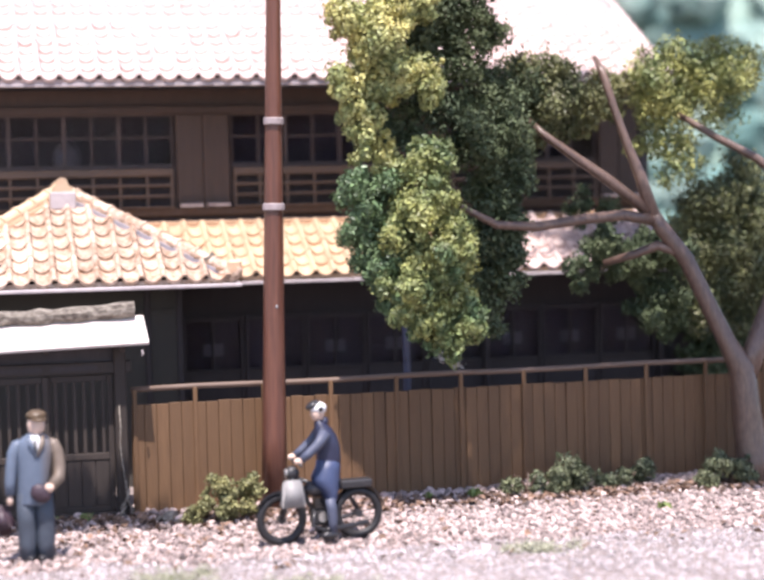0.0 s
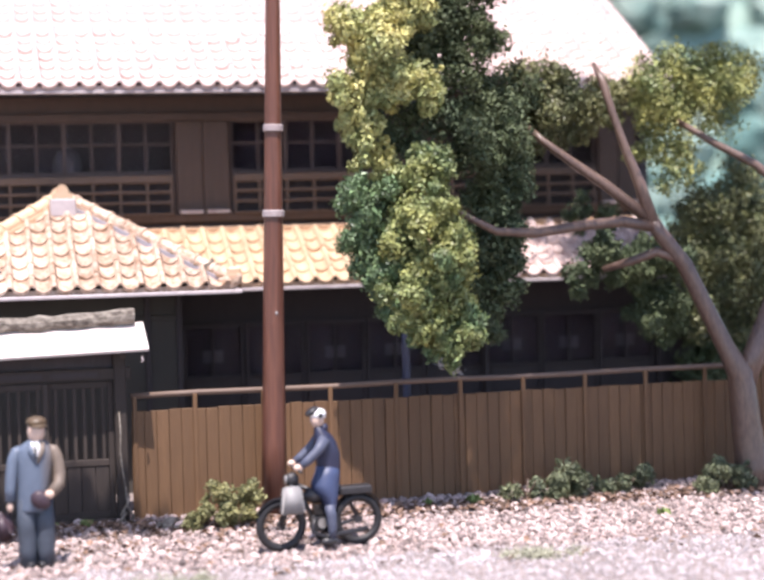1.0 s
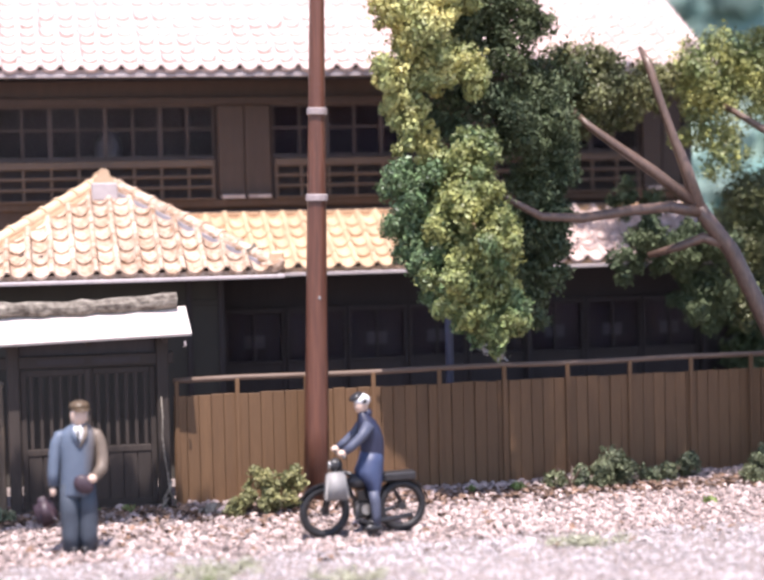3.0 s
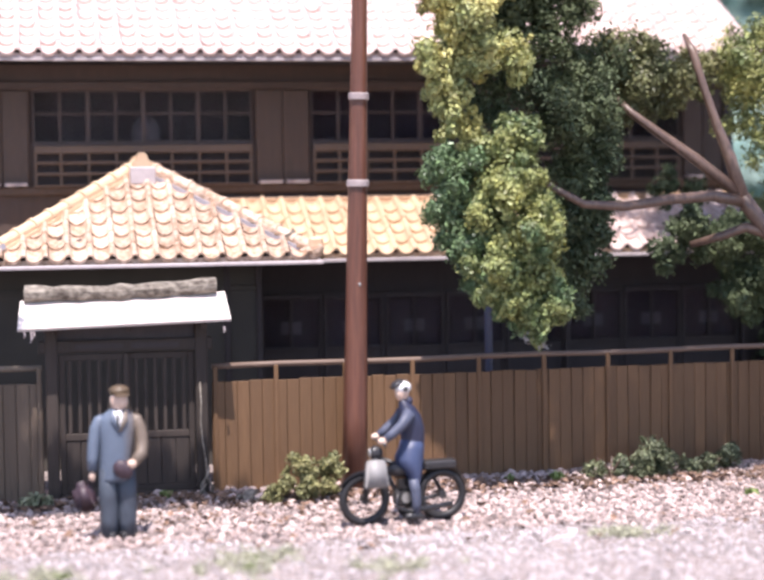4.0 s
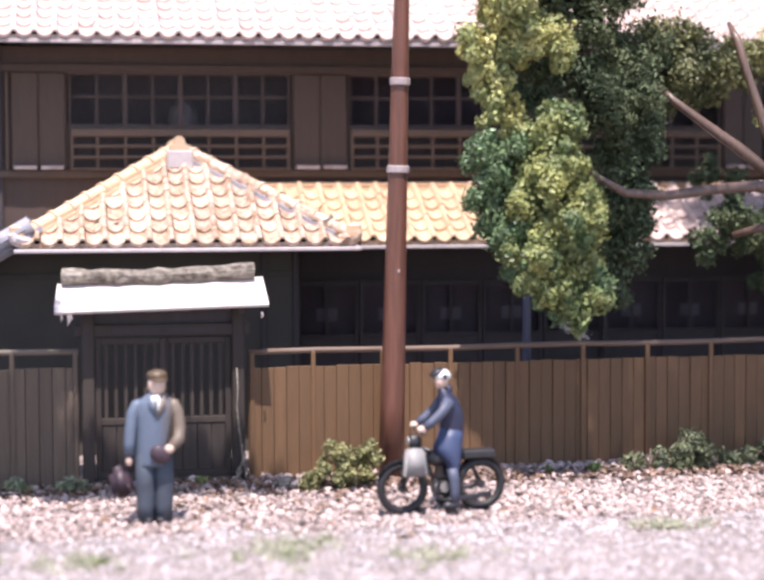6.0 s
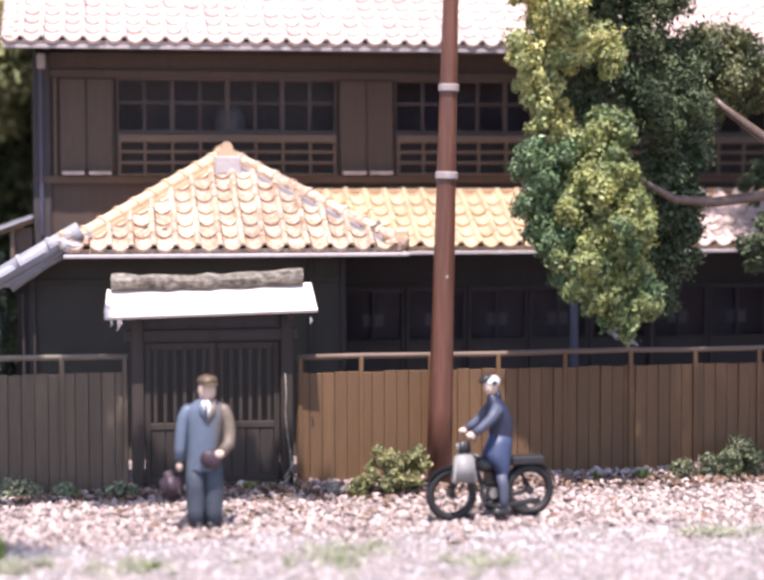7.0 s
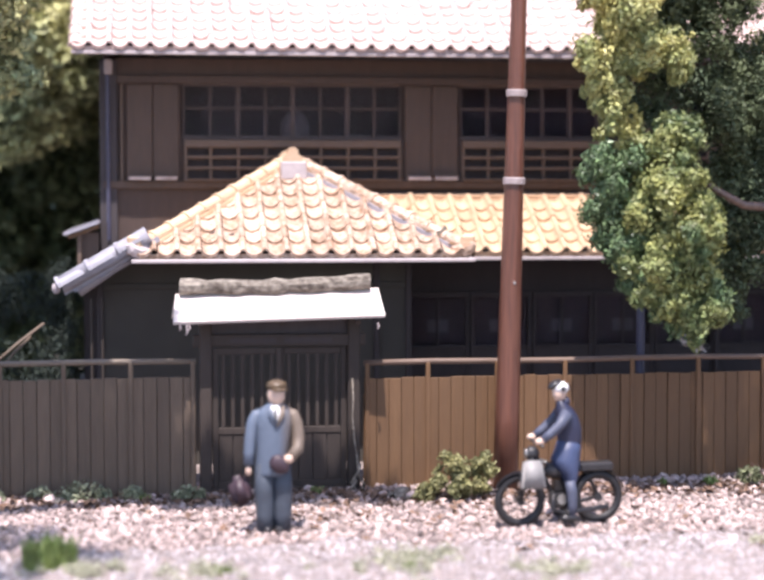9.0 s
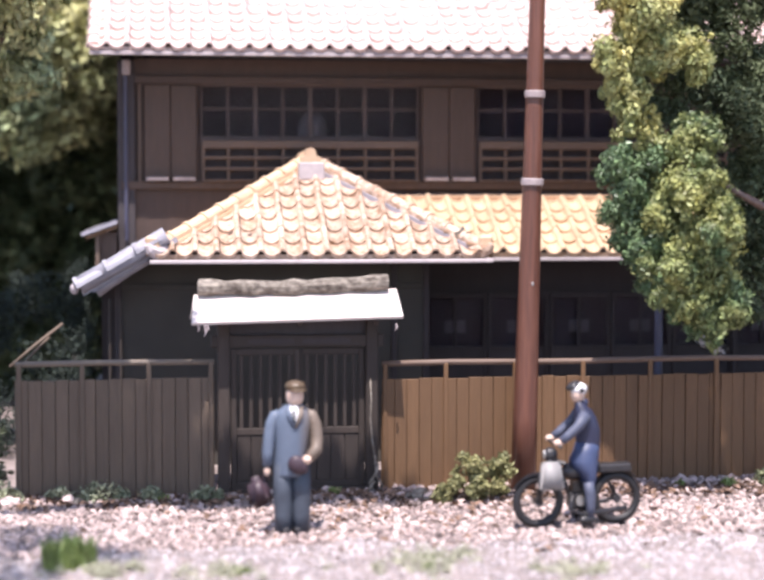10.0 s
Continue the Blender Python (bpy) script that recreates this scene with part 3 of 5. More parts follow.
# ---- porch with a hipped roof ----
def build_porch():
    porch = thing("entrance_porch", (0.58, 4.0, 0.1), "entrance porch with a hipped pale tile roof and dim walls", "porch")
    x0, x1, ey, ez = -1.62, 2.78, 3.54, 2.93
    ax, ay, az = 0.60, 5.62, 4.13
    wy = WALL_Y - 0.01
    bm = bmesh.new()
    fl, fr, ap, bk = (x0, ey, ez), (x1, ey, ez), (ax, ay, az), (ax, wy, az)
    top = [bm.verts.new(p) for p in (fl, fr, ap, bk, (x1, wy, ez), (x0, wy, ez))]
    low = [bm.verts.new(Vector(p) - Vector((0, 0, 0.07))) for p in (fl, fr, ap, bk, (x1, wy, ez), (x0, wy, ez))]
    for q in ((0, 1, 2), (1, 4, 3, 2), (0, 2, 3, 5)):
        bm.faces.new([top[i] for i in q])
        bm.faces.new([low[i] for i in q][::-1])
    for a, b in ((0, 1), (1, 4), (5, 0), (4, 3), (3, 5)):
        bm.faces.new((top[a], low[a], low[b], top[b]))
    roof = part("hipped_roof", bm, WOOD_BLACK, porch)
    slope = (az - ez) / (ay - ey)
    v = Vector((0, 1, slope)).normalized()
    run = math.hypot(ay - ey, az - ez)
    w = x1 - x0
    lay_tiles(roof, (x0 + 0.03, ey - 0.06, ez + 0.018), (1, 0, 0), v, 15, 8, TILE_CREAM_ME, keep=lambda a, b: (ax - x0) * (b - 0.10) / run < a < w - (x1 - ax) * (b - 0.10) / run)
    # right flank
    sx = (az - ez) / (x1 - ax)
    vr = Vector((-1, 0, sx)).normalized()
    runr = math.hypot(x1 - ax, az - ez)
    lay_tiles(roof, (x1 + 0.05, ey, ez), (0, 1, 0), vr, 11, 8, TILE_ME, keep=lambda a, b: a > (ay - ey) * b / runr)
    # left flank, which runs on lower as a grey tiled skirt
    sxl = (az - ez) / (ax - x0)
    vl = Vector((1, 0, sxl)).normalized()
    lay_tiles(roof, (x0 - 0.05, wy, ez), (0, -1, 0), vl, 11, 8, TILE_ME, keep=lambda a, b: (wy - ey) - a > (ay - ey) * b / runr)
    hip = 0.13
    for sx_, xx in ((1, x0), (-1, x1)):
        for off, hgt, wid in ((0.0, 0.07, 0.13), (0.075, 0.055, 0.105)):
            bm = bmesh.new()
            p, q = Vector((xx + sx_ * 0.02, ey + 0.02, ez + 0.03 + off)), Vector((ax, ay, az + 0.03 + off))
            side = (q - p).cross(Vector((0, 0, 1))).normalized() * wid
            slab(bm, [p - side + Vector((0, 0, hgt)), p + side + Vector((0, 0, hgt)), q + side + Vector((0, 0, hgt)), q - side + Vector((0, 0, hgt))], hgt)
            # right hip's cooler shaded tint is put into grey and cream, also in its tiles
            part("hip_course", bm, TILE if sx_ > 0 else (TILE_GREY if off == 0.0 else TILE_CREAM), roof)
        bm = bmesh.new()
        box(bm, xx + sx_ * 0.02 - 0.10, xx + sx_ * 0.02 + 0.10, ey - 0.06, ey + 0.02, ez + 0.05, ez + 0.30, 0.03)
        part("corner_plate", bm, TILE, roof)
    lay_ridge(roof, (x0 + 0.02, ey + 0.02, ez + hip), (ax, ay, az + hip + 0.02), RIDGE_ME)
    lay_ridge(roof, (x1 - 0.02, ey + 0.02, ez + hip), (ax, ay, az + hip + 0.02), RIDGE_CREAM_ME)
    lay_ridge(roof, (ax, ay, az + hip + 0.04), (ax, wy, az + hip + 0.04), RIDGE_ME, name="ridge_tile")
    # ornament at the top, and the upturned corner tiles
    bm = bmesh.new()
    box(bm, ax - 0.18, ax + 0.18, ay - 0.47, ay - 0.20, az - 0.16, az + 0.085, 0.015)
    part("ridge_plaque", bm, EAVE, roof, "grey square end plaque")
    bm = bmesh.new()
    prism(bm, [(ax - 0.15, az + 0.09), (ax + 0.15, az + 0.09), (ax + 0.14, az + 0.16), (ax + 0.08, az + 0.19), (ax + 0.075, az + 0.25), (ax + 0.03, az + 0.29), (ax - 0.03, az + 0.29), (ax - 0.075, az + 0.25), (ax - 0.08, az + 0.19), (ax - 0.14, az + 0.16)], ay - 0.32, ay - 0.12)
    part("ridge_ornament", bm, TILE, roof)
    for sx_, xx in ((-1, x0), (1, x1)):
        bm = bmesh.new()
        tube(bm, [(xx - sx_ * 0.18, ey + 0.10, ez + 0.10), (xx - sx_ * 0.06, ey - 0.0, ez + 0.09), (xx + sx_ * 0.02, ey - 0.06, ez + 0.13), (xx + sx_ * 0.05, ey - 0.08, ez + 0.19)], [0.11, 0.10, 0.075, 0.04], 8)
        part("corner_tile", bm, TILE_CREAM if sx_ > 0 else EAVE, roof)
    bm = bmesh.new()
    box(bm, x0 - 0.02, x1 + 0.07, ey - 0.13, ey + 0.03, ez - 0.06, ez - 0.008, 0.012)
    part("eave_board", bm, EAVE, roof, "pale weathered eave board")
    bm = bmesh.new()
    box(bm, x0 + 0.05, x1 - 0.03, ey - 0.035, ey + 0.03, ez - 0.006, ez + 0.060, 0.004)
    part("tile_bedding", bm, TILE_CREAM, roof)
    # upright end tile on the right hip
    bm = bmesh.new()
    prism(bm, [(x1 - 0.42, ez + 0.20), (x1 - 0.24, ez + 0.16), (x1 - 0.22, ez + 0.30), (x1 - 0.28, ez + 0.42), (x1 - 0.33, ez + 0.36), (x1 - 0.40, ez + 0.33)], ey + 0.20, ey + 0.28)
    part("end_tile", bm, LOG, roof, "dark weathered upright end tile")
    # grey skirt on the left flank
    bm = bmesh.new()
    slab(bm, [(-2.52, 3.62, 2.52), (-1.30, 3.62, 3.22), (-1.30, wy, 3.22), (-2.52, wy, 2.52)], 0.07)
    skirt = part("skirt_roof", bm, TILE_GREY, porch, "grey tiled skirt roof")
    lay_tiles(skirt, (-2.57, wy, 2.51), (0, -1, 0), Vector((1.22, 0, 0.70)).normalized(), 11, 4, TILE_GREY_ME)
    lay_ridge(skirt, (-2.56, 3.60, 2.56), (-1.42, 3.60, 3.22), RIDGE_GREY_ME, 0.36, "verge_tile")
    lay_ridge(skirt, (-2.36, 3.78, 2.50), (-1.42, 3.78, 3.06), RIDGE_GREY_ME, 0.36, "verge_tile")
    for dx, dz in ((0.0, 0.02), (0.19, -0.04)):
        bm = bmesh.new()
        tube(bm, [(-2.54 + dx, 3.60 + 0.9 * dx, 2.57 + dz), (-2.0 + dx * 0.5, 3.60 + 0.9 * dx, 2.88 + dz), (-1.42, 3.60 + 0.9 * dx, 3.20 + 2 * dz)], [0.115, 0.12, 0.115], 10)
        part("verge_bed", bm, TILE_GREY, skirt, smooth=True)
    bm = bmesh.new()
    ellipsoid(bm, (-2.60, 3.58, 2.56), (0.06, 0.07, 0.08), 2, 0.15)
    part("end_knob", bm, EAVE, skirt, "pale rounded end knob", smooth=True)
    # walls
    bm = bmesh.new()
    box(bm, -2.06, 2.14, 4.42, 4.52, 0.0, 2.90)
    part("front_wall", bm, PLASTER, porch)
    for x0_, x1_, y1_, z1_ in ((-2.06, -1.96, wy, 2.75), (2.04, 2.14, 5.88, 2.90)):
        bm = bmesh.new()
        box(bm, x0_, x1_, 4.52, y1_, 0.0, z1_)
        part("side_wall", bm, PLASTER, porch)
    for x in (-2.10, 1.62, 2.06):
        bm = bmesh.new()
        box(bm, x, x + 0.08, 4.38, 4.43, 0.0, 2.86, 0.01)
        part("post", bm, WOOD_SHADE, porch)
    bm = bmesh.new()
    box(bm, -2.06, 2.14, 4.39, 4.42, 2.49, 2.57, 0.01)
    part("lintel", bm, PLASTER, porch)
    for x in (-2.16, -2.02):
        bm = bmesh.new()
        tube(bm, [(x, 3.86, z) for z in (0.1, 1.2, 2.4)], 0.020, 8)
        part("rain_pipe", bm, WOOD_GATE, porch)


build_porch()


# ---- fence ----
def board_mesh(name, mat, w, h):
    bm = bmesh.new()
    box(bm, 0.003, w - 0.003, 0, 0.035, 0, h, 0.004)
    return mesh_of(name, bm, mat, (0, 0, 0))


def fence_y(x):
    return 2.17 + 0.055 * x if x > 1 else 2.12 + 0.045 * (x + 0.8)


def build_fence(name, x0, x1, mat, label, top, base, posts):
    fence = thing(name, (x0, fence_y(x0), 0.05), label, "fence", group="street fence")
    w = 0.157
    n = int((x1 - x0) / w)
    w = (x1 - x0) / n
    h0 = top - 0.23 - base
    me = board_mesh("board", mat, w, h0)
    for i in range(n):
        x = x0 + i * w
        yaw = math.degrees(math.atan2(fence_y(x + w) - fence_y(x), w))
        piece("board", me, fence, pose(x, fence_y(x), base + random.uniform(-0.008, 0.008), random.uniform(-0.6, 0.6), 0, yaw))
    bm = bmesh.new()
    box(bm, x0, x1, 0, 0.05, base - 0.05, base + h0 - 0.2)
    for v in bm.verts:
        v.co.y += fence_y(v.co.x) + 0.045
    part("backing", bm, mat, fence)
    k = int((x1 - x0) / 0.8)
    tp = [(x0 + (x1 - x0) * i / k, fence_y(x0 + (x1 - x0) * i / k) + 0.01, top - 0.035 + 0.008 * math.sin(i * 1.7)) for i in range(k + 1)]
    bm = bmesh.new()
    tube(bm, tp, 0.036, 8)
    part("top_rail", bm, FENCE_RAIL if mat is BOARD else RAIL_GREY, fence, smooth=True)
    for x in posts:
        bm = bmesh.new()
        box(bm, x - 0.028, x + 0.028, fence_y(x) - 0.03, fence_y(x) + 0.0, base, top - 0.04, 0.006)
        part("post", bm, mat, fence)
    return fence


FENCE_TOP = 1.70
build_fence("board_fence", 1.22, 11.5, BOARD, "tan vertical board fence with an open rail along its top", FENCE_TOP, 0.02, [1.26] + [2.03 + 0.888 * i for i in range(11)])
build_fence("grey_brown_fence", -3.25, -0.86, BOARD_GREY, "grey-brown board fence with a crooked top rail", 1.76, 0.05, [-3.2, -2.45, -1.65, -0.9])


# ---- gate ----
def build_gate():
    gate = thing("roofed_gate", (0.17, 2.15, 0.1), "dark wooden lattice gate under a small pale sheet roof", "gate")
    y = 2.15
    for x in (-0.82, 1.00):
        bm = bmesh.new()
        box(bm, x, x + 0.15, y - 0.10, y + 0.08, 0.05, 2.25, 0.015)
        part("gate_post", bm, WOOD_GATE, gate)
    bm = bmesh.new()
    box(bm, -0.90, 1.22, y - 0.08, y + 0.06, 1.90, 2.05, 0.012)
    part("lintel", bm, WOOD_GATE, gate)
    bm = bmesh.new()
    box(bm, -0.67, 1.0, y - 0.0, y + 0.04, 2.05, 2.40)
    part("head_panel", bm, WOOD_BLACK, gate)
    # proud dark strips in place of slots, the recess's shade put into their colour
    for a, b in ((-0.45, 0.12), (0.22, 0.80)):
        bm = bmesh.new()
        box(bm, a, b, y - 0.083, y - 0.06, 1.945, 2.0)
        part("transom_slot", bm, WOOD_SHADE, gate)
    bm = bmesh.new()
    box(bm, -0.67, 1.0, y - 0.08, y + 0.08, 0.06, 0.16, 0.01)
    part("threshold", bm, WOOD_GATE, gate)
    for k, (x0, x1) in enumerate(((-0.66, 0.19), (0.15, 0.99))):
        yy = y - 0.03 + 0.04 * k
        leaf = thing_part("gate_leaf", gate)
        for a, b, z0, z1, nm in ((x0, x0 + 0.07, 0.16, 1.88, "stile"), (x1 - 0.07, x1, 0.16, 1.88, "stile"), (x0 + 0.07, x1 - 0.07, 1.80, 1.88, "door_rail"), (x0 + 0.07, x1 - 0.07, 0.82, 0.90, "door_rail"), (x0 + 0.07, x1 - 0.07, 0.16, 0.24, "door_rail")):
            bm = bmesh.new()
            box(bm, a, b, yy - 0.02, yy + 0.025, z0, z1, 0.006)
            part(nm, bm, WOOD_GATE, leaf)
        for i in range(6):
            x = x0 + 0.07 + (x1 - x0 - 0.14) * (i + 0.5) / 6
            bm = bmesh.new()
            box(bm, x - 0.022, x + 0.022, yy - 0.012, yy + 0.015, 0.90, 1.80, 0.004)
            part("slat", bm, WOOD_GATE, leaf)
        # added backing that stops light showing between the lower boards
        bm = bmesh.new()
        box(bm, x0 + 0.07, x1 - 0.07, yy + 0.016, yy + 0.024, 0.20, 0.86)
        part("kick_panel", bm, WOOD_BLACK, leaf)
        for i in range(4):
            a = x0 + 0.07 + (x1 - x0 - 0.14) * i / 4
            bm = bmesh.new()
            box(bm, a + 0.005, a + (x1 - x0 - 0.14) / 4 - 0.005, yy - 0.008, yy + 0.015, 0.24, 0.82, 0.005)
            part("board", bm, WOOD_GATE, leaf)
    bm = bmesh.new()
    slab(bm, [(-1.14, 1.72, 2.23), (1.42, 1.74, 2.29), (1.40, 2.24, 2.60), (-1.10, 2.24, 2.54)], 0.035)
    slab(bm, [(-1.14, 2.78, 2.23), (1.42, 2.78, 2.29), (1.40, 2.24, 2.60), (-1.10, 2.24, 2.54)], 0.035)
    part("roof_sheet", bm, SHEET, gate, "pale bright roof sheet")
    bm = bmesh.new()
    pts = []
    rad = []
    for i in range(15):
        a = i / 14
        pts.append((-1.05 + 2.34 * a, 2.20, 2.61 + 0.06 * a + 0.018 * math.sin(5 * a + 2)))
        rad.append(0.095 + 0.012 * math.sin(i * 2.1) + (0.012 if i in (0, 14) else 0))
    tube(bm, pts, rad, 10)
    for v in bm.verts:
        v.co += 0.02 * noise.noise_vector(v.co * 9)
    part("ridge_log", bm, LOG, gate, "pale mossy bark ridge log")
    for x, w in ((-1.06, 0.05), (-0.98, 0.09), (-0.95, 0.05), (1.33, 0.05)):
        bm = bmesh.new()
        tube(bm, [(x, 1.74, 2.20), (x + 0.01, 1.73, 2.20 - w), (x - 0.01, 1.73, 2.19 - 1.4 * w)], [0.012, 0.014, 0.004], 6)
        part("roof_shred", bm, BAND, gate)
    for x in (-0.8, 0.17, 1.1):
        bm = bmesh.new()
        slab(bm, [(x - 0.03, 1.80, 2.225), (x + 0.03, 1.80, 2.225), (x + 0.03, 2.24, 2.49), (x - 0.03, 2.24, 2.49)], 0.06)
        part("rafter", bm, WOOD_GATE, gate)


build_gate()


# ---- utility pole ----
def build_pole():
    p = thing("utility_pole", (3.00, 2.02, 0.05), "tall reddish brown utility pole with two grey bands", "pole")
    bm = bmesh.new()
    tube(bm, [(2.965 + 0.026 * z, 2.02 + 0.003 * z, z) for z in (0.0, 1.0, 2.0, 3.0, 4.0, 5.0, 6.0, 7.0, 8.2)], [0.163 - 0.0107 * z for z in (0.0, 1.0, 2.0, 3.0, 4.0, 5.0, 6.0, 7.0, 8.2)], 20)
    part("shaft", bm, POLE, p, smooth=True)
    for z in (3.92, 5.00):
        r = 0.163 - 0.0107 * z + 0.020
        bm = bmesh.new()
        tube(bm, [(2.965 + 0.026 * a, 2.02, a) for a in (z - 0.045, z - 0.035, z + 0.035, z + 0.045)], [r - 0.012, r, r, r - 0.012], 20)
        part("band", bm, BAND, p, smooth=False)
    bm = bmesh.new()
    ellipsoid(bm, (3.05, 1.90, 2.66), (0.02, 0.02, 0.03), 1)
    part("nail_head", bm, IVORY, p)


build_pole()


# ---- foliage ----
def leaf_cloud(blobs, count, size, seed, sub=30, squash=1.0, inner=0.25):
    """Leaf quads, folded along the middle, on the skins of many small clumps that stud the given balls."""
    rng = np.random.default_rng(seed)
    B = np.array(blobs, float)
    clumps = []
    for b in B:
        k = max(8, int(sub * (b[3] / 0.45) ** 1.5))
        d = rng.normal(size=(k, 3))
        d /= np.linalg.norm(d, axis=1)[:, None]
        rr = b[3] * rng.uniform(0.50, 1.0, (k, 1))
        cr = (0.045 + 0.135 * rng.random((k, 1)) ** 1.5) * min(1.9, max(0.5, b[3] / 0.45))
        clumps.append(np.hstack([b[:3] + d * rr, cr]))
    K = np.concatenate(clumps)
    pick = rng.choice(len(K), size=count, p=K[:, 3] ** 2 / (K[:, 3] ** 2).sum())
    d = rng.normal(size=(count, 3))
    d /= np.linalg.norm(d, axis=1)[:, None]
    shell = np.where(rng.random((count, 1)) < 0.16, rng.uniform(1.1, 1.55, (count, 1)), rng.uniform(0.78, 1.12, (count, 1)))
    rad = K[pick, 3:4] * np.where(rng.random((count, 1)) < inner, rng.uniform(0.3, 0.9, (count, 1)), shell)
    c = K[pick, :3] + d * rad
    # part of the leaves fill the balls' hearts
    heart = rng.random(count) < 0.14
    hb = B[rng.choice(len(B), size=count, p=B[:, 3] ** 2 / (B[:, 3] ** 2).sum())]
    c[heart] = (hb[:, :3] + d * hb[:, 3:4] * 0.8 * rng.random((count, 1)) ** 0.5)[heart]
    c[:, 2] *= squash
    n = d + rng.normal(scale=0.58, size=(count, 3))
    n /= np.linalg.norm(n, axis=1)[:, None]
    t = np.cross(n, rng.normal(size=(count, 3)))
    t /= np.linalg.norm(t, axis=1)[:, None]
    s = np.cross(n, t)
    L = size * rng.uniform(0.6, 1.3, (count, 1))
    W = L * rng.uniform(0.35, 0.6, (count, 1))
    v = np.stack([c - t * L, c - s * W + n * W * 0.4, c + t * L, c + s * W + n * W * 0.4], 1).reshape(-1, 3)
    i = np.arange(count) * 4
    f = np.concatenate([np.stack([i, i + 1, i + 2], 1), np.stack([i, i + 2, i + 3], 1)])
    return v, f


def leaf_part(name, parent, blobs, count, size, seed, mat, label="", **kw):
    v, f = leaf_cloud(blobs, count, size, seed, **kw)
    b = BASE[parent.name]
    me = bpy.data.meshes.new(name)
    me.from_pydata(((v - np.array(b)) * S).tolist(), [], f.tolist())
    me.materials.append(mat)
    ob = new(name, me)
    ob.parent = parent
    BASE[ob.name] = b
    return tagged(ob, label)


def build_tree():
    tree = thing("leaning_tree", (9.45, 2.05, 0.1), "old leaning tree with forked trunk and drooping olive foliage", "tree")
    bm = bmesh.new()
    def limb(pts, radii, n=12):
        tube(bm, pts, radii, n)
    limb([(9.55, 2.0, -0.02), (9.52, 2.0, 0.35), (9.46, 2.05, 1.0), (9.40, 2.05, 1.6), (9.22, 2.1, 1.95), (8.98, 2.2, 2.5), (8.70, 2.25, 3.1), (8.40, 2.3, 3.5), (8.24, 2.35, 3.75)], [0.30, 0.23, 0.20, 0.18, 0.125, 0.115, 0.11, 0.105, 0.10])
    limb([(9.44, 2.05, 1.45), (9.62, 2.1, 1.85), (9.85, 2.2, 2.3), (10.2, 2.4, 2.9), (10.7, 2.6, 3.8)], [0.16, 0.15, 0.14, 0.12, 0.09])
    part("trunk", bm, BARK, tree, smooth=True)
    for pts, radii in (
        ([(8.22, 2.35, 3.74), (7.66, 2.4, 4.19), (7.17, 2.5, 4.55), (6.83, 2.6, 4.82), (6.70, 2.75, 5.0)], [0.085, 0.075, 0.062, 0.052, 0.04]),
        ([(8.28, 2.33, 3.68), (8.14, 2.4, 4.20), (7.97, 2.45, 4.66), (7.82, 2.5, 5.13), (7.70, 2.6, 5.62), (7.66, 2.8, 5.85)], [0.10, 0.085, 0.062, 0.055, 0.06, 0.03]),
        ([(8.30, 2.32, 3.62), (7.8, 2.2, 3.70), (7.2, 2.1, 3.66), (6.5, 1.9, 3.58), (5.9, 1.7, 3.62), (5.3, 1.5, 3.9)], [0.08, 0.075, 0.07, 0.065, 0.055, 0.04]),
        ([(8.62, 2.25, 3.18), (8.35, 2.35, 3.28), (8.05, 2.5, 3.16), (7.7, 2.7, 3.05)], [0.075, 0.07, 0.06, 0.045]),
        ([(10.7, 2.6, 3.8), (10.1, 3.0, 4.45), (9.6, 3.2, 4.75), (9.1, 3.4, 5.1)], [0.07, 0.06, 0.055, 0.04]),
    ):
        bm = bmesh.new()
        tube(bm, pts, radii, 10)
        part("limb", bm, BARK, tree, smooth=True)
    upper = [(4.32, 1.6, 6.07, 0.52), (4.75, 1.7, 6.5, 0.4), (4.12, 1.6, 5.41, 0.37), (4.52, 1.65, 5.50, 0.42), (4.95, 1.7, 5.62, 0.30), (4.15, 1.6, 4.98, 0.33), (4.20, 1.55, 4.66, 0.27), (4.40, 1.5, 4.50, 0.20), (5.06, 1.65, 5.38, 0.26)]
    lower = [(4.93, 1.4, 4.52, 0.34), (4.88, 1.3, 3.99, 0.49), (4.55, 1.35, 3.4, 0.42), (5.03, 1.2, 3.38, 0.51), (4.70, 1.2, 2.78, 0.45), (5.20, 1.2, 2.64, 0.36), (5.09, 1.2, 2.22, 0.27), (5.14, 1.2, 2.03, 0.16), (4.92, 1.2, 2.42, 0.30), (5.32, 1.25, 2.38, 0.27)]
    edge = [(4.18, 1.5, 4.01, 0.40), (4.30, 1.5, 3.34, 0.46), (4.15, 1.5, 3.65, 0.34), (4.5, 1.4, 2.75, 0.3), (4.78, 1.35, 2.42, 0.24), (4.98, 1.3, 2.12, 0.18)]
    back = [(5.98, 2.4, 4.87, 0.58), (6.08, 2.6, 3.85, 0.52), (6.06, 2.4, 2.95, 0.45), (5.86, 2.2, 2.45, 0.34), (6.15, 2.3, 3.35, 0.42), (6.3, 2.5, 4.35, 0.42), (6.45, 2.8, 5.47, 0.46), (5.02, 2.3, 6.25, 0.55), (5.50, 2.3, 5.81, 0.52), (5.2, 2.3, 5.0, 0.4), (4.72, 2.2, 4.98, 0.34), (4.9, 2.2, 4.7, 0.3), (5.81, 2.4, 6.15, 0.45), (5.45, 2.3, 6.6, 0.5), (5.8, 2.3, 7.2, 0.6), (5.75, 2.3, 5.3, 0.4)]
